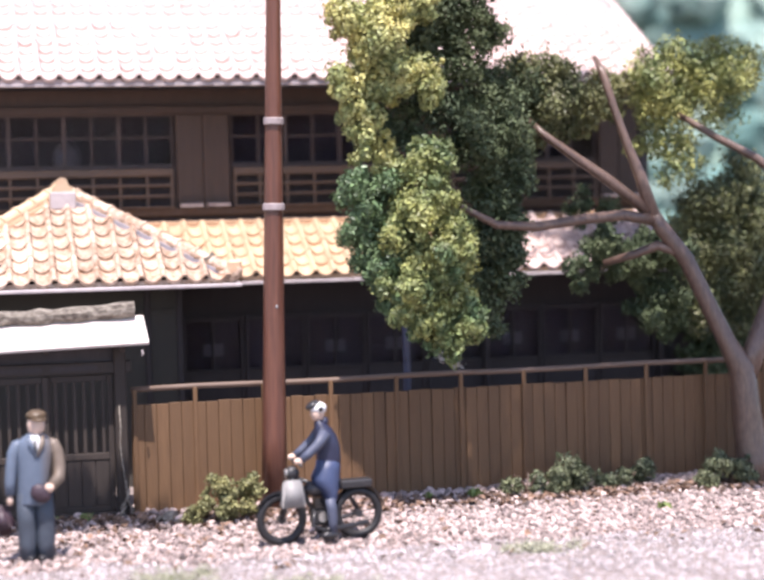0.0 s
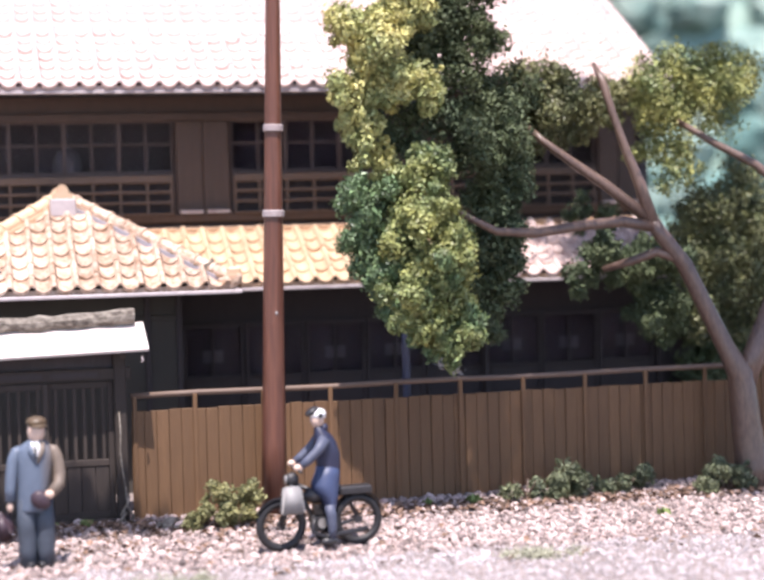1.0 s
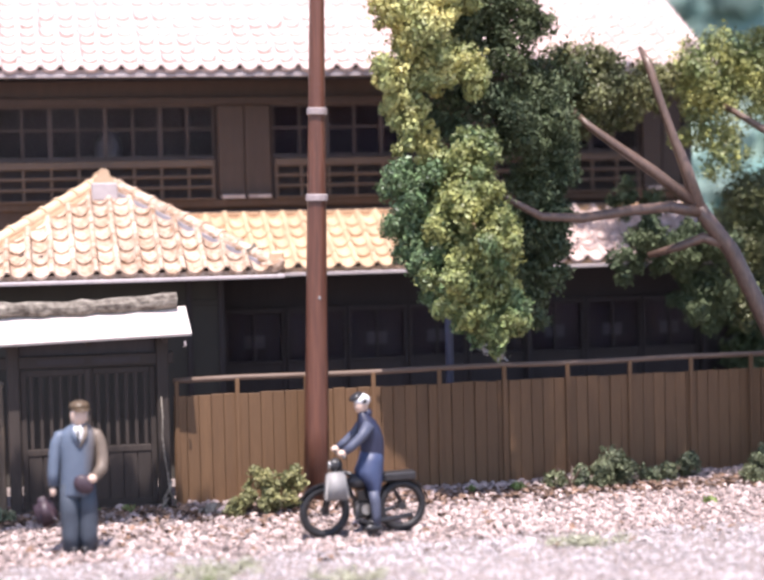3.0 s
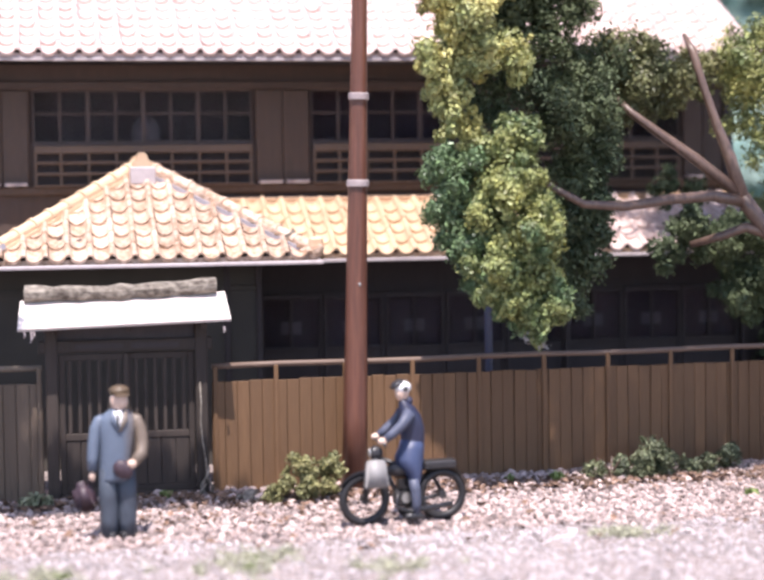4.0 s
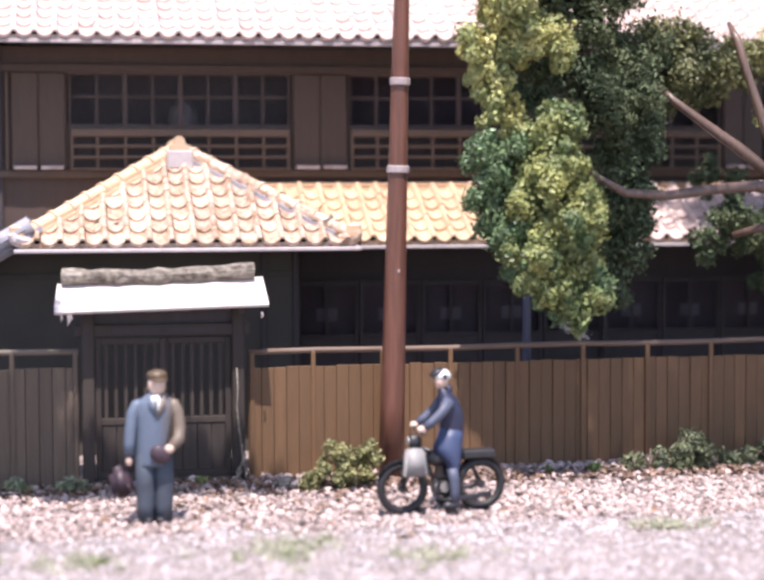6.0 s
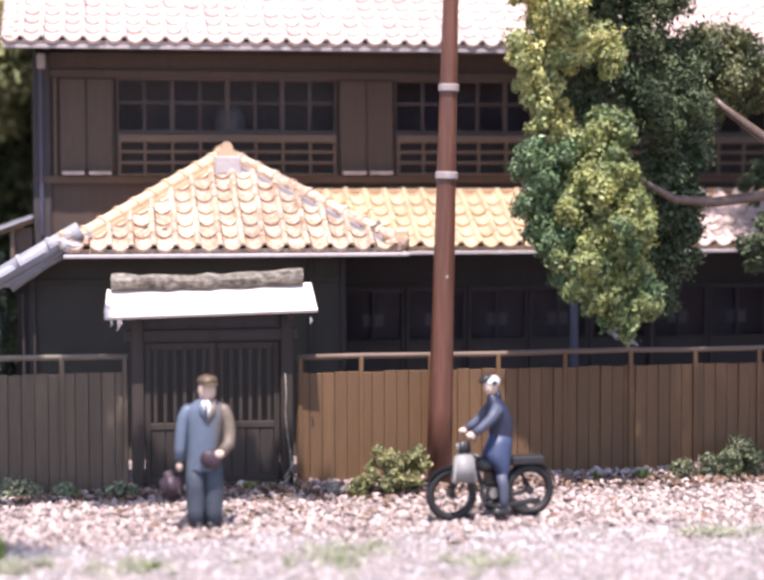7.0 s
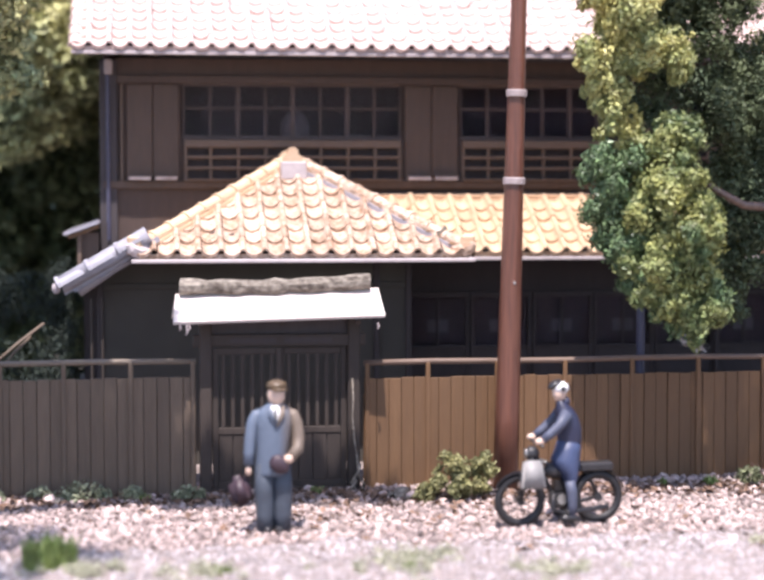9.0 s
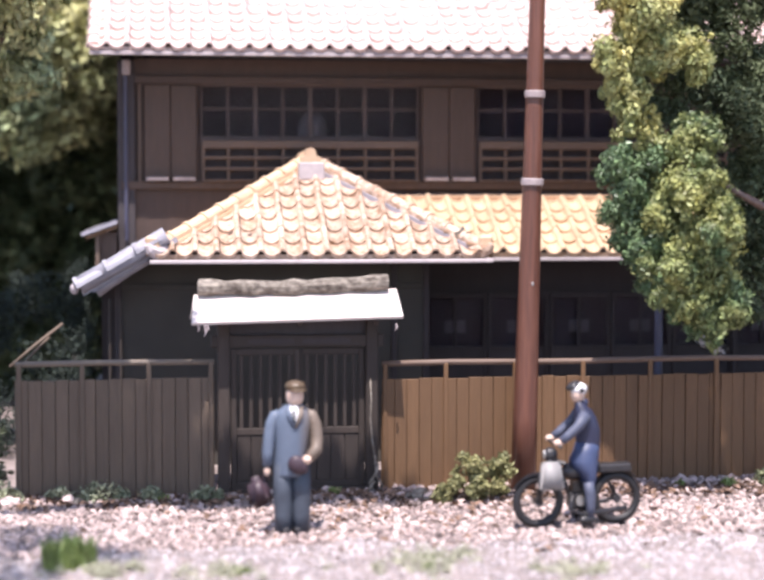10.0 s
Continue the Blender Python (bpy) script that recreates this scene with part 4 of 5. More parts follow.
    mid = [(6.98, 3.2, 5.40, 0.58), (7.55, 3.4, 5.22, 0.48), (6.70, 3.2, 4.92, 0.45), (8.10, 3.6, 5.38, 0.38)]
    right = [(9.00, 3.8, 5.59, 0.60), (9.06, 3.8, 4.90, 0.53), (9.83, 4.0, 5.46, 0.58), (9.19, 3.6, 4.33, 0.35), (10.30, 4.2, 5.89, 0.51), (9.69, 4.0, 5.95, 0.36)]
    low = [(9.5, 4.4, 3.35, 0.4), (10.8, 4.6, 3.2, 0.6), (10.6, 4.4, 2.4, 0.5), (10.01, 4.5, 3.70, 0.62), (10.47, 4.5, 3.90, 0.59), (10.06, 4.3, 2.91, 0.58), (7.62, 3.3, 3.02, 0.30), (8.28, 3.4, 3.02, 0.32), (7.95, 3.4, 3.3, 0.3), (8.7, 3.5, 3.2, 0.35), (8.85, 3.6, 2.41, 0.46)]
    # crown clumps out of view, placed to shade fence, trunk and lean-to roof
    crown = [(5.6, -0.1, 8.0, 0.65), (6.6, -0.25, 8.0, 0.75), (7.7, -0.2, 8.1, 0.8), (8.8, -0.2, 8.1, 0.8), (9.8, 0.0, 8.0, 0.8), (10.8, 0.3, 8.0, 0.8), (8.9, -1.05, 8.1, 0.55), (9.6, -0.9, 8.1, 0.6), (6.0, 3.3, 8.1, 0.6), (8.3, 3.6, 8.3, 0.65), (6.7, 4.75, 8.2, 0.45), (6.9, 4.05, 8.25, 0.36), (7.6, 4.1, 8.25, 0.36), (8.4, 4.2, 8.25, 0.4), (7.4, 4.8, 8.2, 0.45), (8.1, 4.8, 8.2, 0.45), (8.9, 3.6, 8.3, 0.8), (9.9, 3.7, 8.2, 0.8), (10.8, 3.4, 8.2, 0.7)]
    for pts, radii in (([(10.7, 2.6, 3.8), (11.4, 2.4, 5.2), (11.2, 2.0, 7.0), (10.4, 1.8, 8.2)], [0.10, 0.10, 0.09, 0.07]), ([(10.4, 1.8, 8.2), (9.0, 1.2, 8.4), (7.6, 0.4, 8.2), (6.2, 0.0, 8.1)], [0.07, 0.06, 0.045, 0.03]), ([(10.4, 1.8, 8.2), (9.2, 2.8, 8.5), (7.8, 3.3, 8.4), (6.4, 3.2, 8.2)], [0.06, 0.055, 0.045, 0.03]), ([(10.4, 1.8, 8.2), (8.0, 1.9, 8.5), (6.2, 1.9, 8.1), (5.2, 1.8, 7.4)], [0.06, 0.055, 0.05, 0.04])):
        bm = bmesh.new()
        tube(bm, pts, radii, 10)
        part("limb", bm, BARK, tree, smooth=True)
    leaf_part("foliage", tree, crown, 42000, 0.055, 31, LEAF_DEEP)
    low += [(7.9, 4.3, 3.84, 0.26), (8.4, 4.3, 3.82, 0.24), (6.25, 2.9, 4.1, 0.38), (6.15, 3.0, 3.31, 0.34), (7.9, 3.2, 3.26, 0.26), (8.48, 3.4, 3.07, 0.32), (9.07, 3.4, 3.09, 0.29), (9.36, 3.6, 2.38, 0.39), (8.84, 3.6, 2.39, 0.29)]
    # sunlit front and shaded back of the tree are put into the leaf colours
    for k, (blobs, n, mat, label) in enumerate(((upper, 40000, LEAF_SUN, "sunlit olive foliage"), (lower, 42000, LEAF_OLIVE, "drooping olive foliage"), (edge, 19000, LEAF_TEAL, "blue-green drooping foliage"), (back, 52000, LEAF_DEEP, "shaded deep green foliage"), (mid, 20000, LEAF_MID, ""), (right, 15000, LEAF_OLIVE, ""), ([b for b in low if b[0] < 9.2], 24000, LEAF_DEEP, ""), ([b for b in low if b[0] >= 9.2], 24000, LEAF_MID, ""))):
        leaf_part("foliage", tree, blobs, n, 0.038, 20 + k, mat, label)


build_tree()


def build_shade_caster():
    """Unseen, added beside the street: its bough shades the gate and the grey-brown fence."""
    tree = thing("shade_caster_tree", (-7.2, -2.6, 0.0), "unseen broad green tree whose overhanging bough casts shade", "tree")
    bm = bmesh.new()
    tube(bm, [(-7.2, -2.6, -0.05), (-7.15, -2.6, 1.5), (-7.1, -2.5, 4.0), (-6.8, -2.4, 6.0), (-6.4, -2.3, 8.0), (-6.2, -2.2, 9.6)], [0.42, 0.32, 0.27, 0.22, 0.15, 0.06], 14)
    part("trunk", bm, BARK, tree, smooth=True)
    for pts, radii in (([(-6.8, -2.4, 6.0), (-5.2, -2.0, 7.5), (-3.2, -1.6, 8.2), (-1.2, -1.5, 8.4), (0.3, -1.5, 8.5)], [0.17, 0.14, 0.10, 0.07, 0.03]), ([(-6.9, -2.5, 5.4), (-7.9, -3.2, 7.0), (-8.6, -3.6, 8.4)], [0.14, 0.10, 0.05])):
        bm = bmesh.new()
        tube(bm, pts, radii, 10)
        part("limb", bm, BARK, tree, smooth=True)
    bough = [(-1.6 + 0.6 * i, -1.35, 8.4, 0.5) for i in range(5)] + [(-4.1 + 0.6 * i, -0.9, 8.4, 0.5) for i in range(4)] + [(-1.75, -0.7, 8.4, 0.40)]
    leaf_part("foliage", tree, bough, 30000, 0.055, 33, LEAF_DEEP)
    leaf_part("foliage", tree, [(-4.4, -3.0, 8.5, 0.6), (-3.4, -3.3, 8.6, 0.6), (-4.0, -4.2, 8.7, 0.6), (-2.8, -4.4, 8.6, 0.55), (-5.2, -3.6, 8.8, 0.6), (-3.4, -5.2, 8.6, 0.5)], 6500, 0.05, 34, LEAF_DEEP)
    leaf_part("foliage", tree, [(-6.2, -2.2, 9.2, 1.2), (-7.6, -2.8, 8.6, 1.2), (-8.6, -3.6, 9.0, 1.0)], 16000, 0.07, 35, LEAF_DEEP)


build_shade_caster()


def bush(name, base, blobs, count, seed, label, mat=None):
    b = thing(name, base, label, "bush", group="bushes along the fence")
    k = min(1.0, max(q[3] for q in blobs) / 0.24)
    for i in range(5):
        a = i * 1.3
        bm = bmesh.new()
        tube(bm, [base, (base[0] + 0.08 * k * math.cos(a), base[1] + 0.06 * k * math.sin(a), base[2] + 0.15 * k), (base[0] + 0.2 * k * math.cos(a), base[1] + 0.12 * k * math.sin(a), base[2] + 0.28 * k)], [0.015 * k, 0.012 * k, 0.006 * k], 6)
        part("stem", bm, BARK, b)
    leaf_part("foliage", b, blobs, count, 0.032, seed, mat or LEAF_BUSH)


bush("bush", (2.2, 1.62, 0.06), [(2.28, 1.62, 0.44, 0.22), (2.60, 1.66, 0.47, 0.15), (1.92, 1.58, 0.16, 0.15), (2.3, 1.55, 0.24, 0.2), (2.06, 1.6, 0.28, 0.16), (2.58, 1.62, 0.25, 0.15)], 5200, 41, "low olive green bush at the foot of the fence")
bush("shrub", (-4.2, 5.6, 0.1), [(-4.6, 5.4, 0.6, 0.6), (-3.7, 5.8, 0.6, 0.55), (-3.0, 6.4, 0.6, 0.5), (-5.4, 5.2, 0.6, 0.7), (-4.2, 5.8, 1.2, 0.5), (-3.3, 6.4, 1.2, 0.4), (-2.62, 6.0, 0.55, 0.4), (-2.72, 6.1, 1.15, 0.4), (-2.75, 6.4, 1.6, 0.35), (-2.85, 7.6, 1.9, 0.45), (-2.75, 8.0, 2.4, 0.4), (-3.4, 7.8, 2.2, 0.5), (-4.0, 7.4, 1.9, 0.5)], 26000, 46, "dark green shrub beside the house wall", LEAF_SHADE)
bush("bush", (-3.95, 3.1, 0.1), [(-3.9, 3.0, 0.5, 0.4), (-3.58, 2.3, 0.30, 0.27), (-3.6, 2.35, 0.75, 0.27), (-3.65, 2.4, 1.15, 0.24), (-4.3, 3.2, 0.7, 0.5), (-3.8, 3.3, 0.9, 0.35), (-4.6, 3.2, 0.3, 0.4)], 13000, 45, "green bush growing past the fence end", LEAF_SCRUB)
bush("bush", (6.3, 1.9, 0.08), [(6.1, 1.9, 0.22, 0.16), (6.45, 1.9, 0.2, 0.15), (6.9, 2.0, 0.42, 0.24), (7.1, 2.0, 0.25, 0.22), (6.75, 1.9, 0.2, 0.18)], 6000, 42, "straggling green bush before the board fence", LEAF_SCRUB)
bush("bush", (7.75, 2.1, 0.08), [(7.7, 2.1, 0.2, 0.18), (8.05, 2.15, 0.26, 0.18), (7.45, 2.1, 0.16, 0.12)], 3500, 43, "small green bush before the board fence", LEAF_SCRUB)
bush("bush", (9.1, 1.8, 0.08), [(8.95, 1.8, 0.3, 0.22), (9.25, 1.75, 0.28, 0.2), (8.75, 1.8, 0.15, 0.14)], 4500, 44, "grey green bush beside the tree trunk", LEAF_SCRUB)


WEED = material("pale_weed_leaf", (0.34, 0.35, 0.22), (0.13, 0.16, 0.10), 0.6, 0.3, 0.0, spread=0.4, contrast=1.0)
for k, (x, y, r) in enumerate(((-3.35, 1.85, 0.15), (-2.72, 1.92, 0.10), (-2.18, 1.85, 0.16), (-0.95, 1.78, 0.11), (-1.62, 1.90, 0.07))):
    g = ground_z(x, y)
    bush("weed", (x, y, g), [(x, y, g + r * 0.9, r), (x + 0.9 * r, y, g + r * 0.5, r * 0.7), (x - r, y + 0.02, g + r * 0.4, r * 0.6)], 700, 80 + k, "pale leafy weed at the foot of the grey-brown fence", WEED)


# ---- background ----
def build_background():
    grove = [(-3.9, 10.2, 6.6, 1.2), (-2.9, 10.4, 6.1, 0.8), (-3.6, 10.4, 5.0, 0.8), (-5.2, 10.4, 6.0, 1.3), (-4.6, 11, 8.2, 1.4), (-2.8, 11.5, 7.6, 1.1), (-3.0, 12.5, 8.4, 1.3), (-3.2, 11.8, 6.4, 1.0), (-2.9, 13.2, 4.0, 1.1), (-3.9, 13.4, 3.0, 1.2), (-5.2, 13.0, 3.4, 1.4), (-2.7, 13.2, 1.8, 1.1), (-4.2, 13.2, 1.2, 1.1), (-5.6, 12.8, 1.2, 1.2), (-2.5, 13.0, 5.6, 0.9), (-6.6, 11.5, 4.6, 1.5)]
    t = thing("background_tree", (-3.6, 12.0, 0.1), "dense olive and dark green tree behind the house", "tree")
    bm = bmesh.new()
    tube(bm, [(-3.6, 14.2, 0.0), (-3.5, 14.0, 2.5), (-3.7, 13.2, 5.0), (-3.5, 12, 7.5)], [0.35, 0.28, 0.22, 0.1], 10)
    part("trunk", bm, BARK, t)
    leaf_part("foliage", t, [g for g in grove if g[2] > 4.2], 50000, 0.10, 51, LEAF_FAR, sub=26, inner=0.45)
    # lower part of the same tree, its shade put into darker leaves
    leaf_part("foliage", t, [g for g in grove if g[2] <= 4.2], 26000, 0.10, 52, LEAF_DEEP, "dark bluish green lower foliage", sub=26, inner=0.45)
    # added leaf layer that closes the gaps, its shade put into the colour
    leaf_part("foliage", t, [(-7 + 1.3 * i, 14.6 + 0.3 * (i % 2), 1.2 + 1.9 * j, 1.2) for i in range(5) for j in range(5)], 14000, 0.2, 54, LEAF_DEEP, "dark dense foliage in the shade", sub=20, inner=0.5)
    # nearer tree, added so that its crown shades the shrub below
    near = thing("garden_tree", (-4.5, 6.2, 0.1), "olive green tree standing close beside the house", "tree")
    bm = bmesh.new()
    tube(bm, [(-4.5, 6.2, 0.0), (-4.45, 6.2, 2.0), (-4.6, 6.0, 4.2), (-4.4, 5.6, 6.4)], [0.16, 0.13, 0.11, 0.05], 10)
    part("trunk", bm, BARK, near)
    for tip in ((-3.5, 5.7, 6.3), (-5.4, 5.6, 6.4)):
        bm = bmesh.new()
        tube(bm, [(-4.55, 6.05, 3.9), (-4.5 + (tip[0] + 4.5) * 0.5, 5.9, 5.2), tip], [0.08, 0.06, 0.03], 8)
        part("limb", bm, BARK, near)
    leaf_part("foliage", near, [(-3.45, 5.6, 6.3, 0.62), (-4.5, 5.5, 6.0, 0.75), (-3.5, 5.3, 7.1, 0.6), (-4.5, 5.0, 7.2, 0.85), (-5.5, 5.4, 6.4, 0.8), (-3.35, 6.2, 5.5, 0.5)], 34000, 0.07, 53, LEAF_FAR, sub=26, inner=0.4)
    # a wooded bank that closes the view far behind
    bm = bmesh.new()
    n = 60
    rows = [[bm.verts.new((-45 + 120 * i / n, 32 + 3 * j + noise.noise(Vector((i * 0.3, j, 0))), [0, 6, 12, 17, 20][j] + 1.5 * noise.noise(Vector((i * 0.25, j * 0.7, 2))) + 0.6 * noise.noise(Vector((i * 0.9, j * 1.7, 5))))) for i in range(n + 1)] for j in range(5)]
    for a, b in zip(rows, rows[1:]):
        for i in range(n):
            bm.faces.new((a[i], a[i + 1], b[i + 1], b[i]))
    rng = random.Random(77)
    bank = thing("hillside_wood", (15, 31, 0), "hazy bluish green wood of round crowns on a hillside", "wood", kind="stuff")
    wood = bmesh.new()
    for i in range(460):
        j = rng.random()
        x, r = rng.uniform(-14, 30), rng.uniform(0.45, 1.15)
        ellipsoid(wood, (x, 30.5 + 12 * j, 1.0 + 19 * j), (r, r * 0.9, r * rng.uniform(0.8, 1.1)), 2, 0.7)
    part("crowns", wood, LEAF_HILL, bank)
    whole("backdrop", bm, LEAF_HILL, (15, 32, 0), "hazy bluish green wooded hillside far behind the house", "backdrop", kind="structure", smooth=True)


build_background()


def build_thicket():
    """Dark evergreen growth behind the fence, beside the house."""
    t = thing("evergreen_shrub", (11.3, 6.5, 0.1), "dark evergreen shrub in the shade beside the house", "shrub")
    bm = bmesh.new()
    for x in (10.7, 11.4, 12.0):
        tube(bm, [(x, 6.5, 0.05), (x + 0.1, 6.5, 1.2), (x - 0.05, 6.5, 2.6)], [0.07, 0.06, 0.03], 8)
    part("stems", bm, BARK, t)
    leaf_part("foliage", t, [(10.25, 5.6, 0.7, 0.45), (10.3, 5.5, 1.4, 0.45), (10.3, 5.6, 2.1, 0.45), (10.0, 5.2, 0.4, 0.35), (10.8, 6.2, 1.0, 0.8), (11.6, 6.4, 1.2, 0.9), (12.6, 6.4, 1.3, 1.0), (10.7, 6.4, 2.1, 0.7), (11.5, 6.4, 2.5, 0.8), (12.5, 6.5, 3.0, 1.0), (11.2, 6.6, 3.4, 0.7)], 26000, 0.07, 61, LEAF_DEEP, inner=0.4)


build_thicket()


# ---- figurines ----
def oval_rings(bm, rows, mat, n=18):
    """Oval rings: height, middle x and y, half width, half depth."""
    before = set(bm.faces)
    rr = [[bm.verts.new((cx + rx * math.cos(2 * math.pi * k / n), cy + ry * math.sin(2 * math.pi * k / n), z)) for k in range(n)] for z, cx, cy, rx, ry in rows]
    for p, q in zip(rr, rr[1:]):
        for k in range(n):
            bm.faces.new((p[k], p[(k + 1) % n], q[(k + 1) % n], q[k]))
    bm.faces.new(rr[0][::-1])
    bm.faces.new(rr[-1])
    for f in set(bm.faces) - before:
        f.material_index = mat


def build_walker():
    """A small painted standing figure in a long coat and cap: one plain mesh."""
    bm = bmesh.new()
    def blob(c, r, mat, rough=0.06, turn=None, sub=3):
        ellipsoid(bm, c, r, sub, rough, turn, mat)
    def bar(pts, radii, mat, n=10):
        before = set(bm.faces)
        tube(bm, pts, radii, n)
        for f in set(bm.faces) - before:
            f.material_index = mat
    def rings(rows, mat, n=18):
        oval_rings(bm, rows, mat, n)
    # trousers and shoes
    rings([(0.03, -0.10, -0.01, 0.105, 0.11), (0.20, -0.105, 0, 0.112, 0.11), (0.45, -0.11, 0, 0.122, 0.12), (0.78, -0.10, 0, 0.118, 0.13)], 7)
    rings([(0.03, 0.105, -0.01, 0.105, 0.11), (0.20, 0.108, 0, 0.112, 0.11), (0.45, 0.11, 0, 0.122, 0.12), (0.78, 0.095, 0, 0.118, 0.13)], 7)
    blob((-0.08, -0.06, 0.045), (0.06, 0.12, 0.045), 4)
    blob((0.06, -0.05, 0.045), (0.06, 0.12, 0.045), 4)
    # coat, open below, with a soft fold down the front
    rings([(0.64, -0.02, 0, 0.205, 0.15), (0.67, -0.02, 0, 0.205, 0.155), (0.82, -0.02, 0, 0.20, 0.155), (1.00, -0.005, 0, 0.20, 0.15), (1.18, 0.01, 0, 0.222, 0.15), (1.29, 0.015, 0, 0.232, 0.14), (1.36, 0.02, 0, 0.205, 0.12), (1.41, 0.025, 0, 0.14, 0.10), (1.45, 0.03, 0, 0.07, 0.075)], 0, 22)
    # sleeves
    bar([(-0.15, 0.0, 1.34), (-0.20, 0.0, 1.31), (-0.245, 0.0, 1.22), (-0.275, -0.01, 1.05), (-0.295, -0.03, 0.90), (-0.30, -0.04, 0.76)], [0.05, 0.075, 0.078, 0.075, 0.07, 0.06], 0, 12)
    bar([(0.18, 0.0, 1.34), (0.23, 0.0, 1.31), (0.275, 0.0, 1.22), (0.30, -0.02, 1.06), (0.29, -0.07, 0.94), (0.20, -0.16, 0.86)], [0.05, 0.078, 0.08, 0.078, 0.075, 0.06], 1, 12)
    blob((-0.305, -0.05, 0.70), (0.04, 0.04, 0.055), 2)
    blob((0.165, -0.19, 0.84), (0.06, 0.045, 0.05), 2)
    blob((0.06, -0.18, 0.78), (0.13, 0.06, 0.10), 5, turn=Matrix.Rotation(0.5, 3, "Y"))
    # bag with a rounded, sagging body
    before = set(bm.faces)
    bv = box(bm, -0.55, -0.27, -0.10, 0.07, 0.31, 0.68)
    turn = Matrix.Rotation(-0.3, 3, "Y")
    for v in bv:
        v.co = turn @ (v.co - Vector((-0.40, -0.02, 0.50))) * (0.82 if v.co.z > 0.5 else 1.0) + Vector((-0.40, -0.02, 0.50))
    bmesh.ops.bevel(bm, geom=list({e for v in bv for e in v.link_edges}), offset=0.065, segments=3, affect="EDGES")
    for f in set(bm.faces) - before:
        f.material_index = 5
    bar([(-0.37, -0.04, 0.62), (-0.31, -0.05, 0.68), (-0.29, -0.04, 0.60)], 0.012, 5, 6)
    # shirt, tie, collar, lapels
    blob((0.035, -0.115, 1.33), (0.05, 0.035, 0.10), 3)
    blob((-0.02, -0.11, 1.37), (0.03, 0.03, 0.06), 3)
    blob((0.015, -0.142, 1.31), (0.014, 0.014, 0.09), 4)
    bar([(-0.06, -0.10, 1.43), (-0.045, -0.145, 1.33), (0.01, -0.16, 1.20)], [0.022, 0.03, 0.012], 0, 8)
    bar([(0.11, -0.09, 1.42), (0.10, -0.14, 1.33), (0.03, -0.16, 1.19)], [0.022, 0.03, 0.012], 1, 8)
    # head and cap
    blob((0.035, -0.01, 1.53), (0.108, 0.11, 0.13), 2)
    bar([(0.03, 0, 1.40), (0.035, 0, 1.47)], 0.055, 2, 10)
    blob((0.04, 0.0, 1.635), (0.125, 0.13, 0.068), 6)
    blob((0.065, -0.11, 1.60), (0.105, 0.075, 0.018), 6)
    for v in bm.verts:
        v.co.x = v.co.x * 0.92 - 0.07
    whole("figurine", bm, [COAT_MAN, COAT_LIT, SKIN, WHITE, ENAMEL, BAG, HAT, TROUSERS], (0, 0, 0.0), "painted miniature figure in blue-grey coat and cap with bag", "figurine", smooth=True)


build_walker()


def lean(bm):
    """The motorcycle stands a little across the street."""
    for v in bm.verts:
        v.co.y += 0.17 * (v.co.x - 3.18) + 0.02
    return bm


def ring(bm, c, R, r, n=40, m=10, flat=1.0):
    g = [[bm.verts.new((c[0] + (R + r * math.cos(2 * math.pi * j / m)) * math.cos(2 * math.pi * i / n), c[1] + flat * r * math.sin(2 * math.pi * j / m), c[2] + (R + r * math.cos(2 * math.pi * j / m)) * math.sin(2 * math.pi * i / n))) for j in range(m)] for i in range(n)]
    for i in range(n):
        for j in range(m):
            bm.faces.new((g[i][j], g[(i + 1) % n][j], g[(i + 1) % n][(j + 1) % m], g[i][(j + 1) % m]))


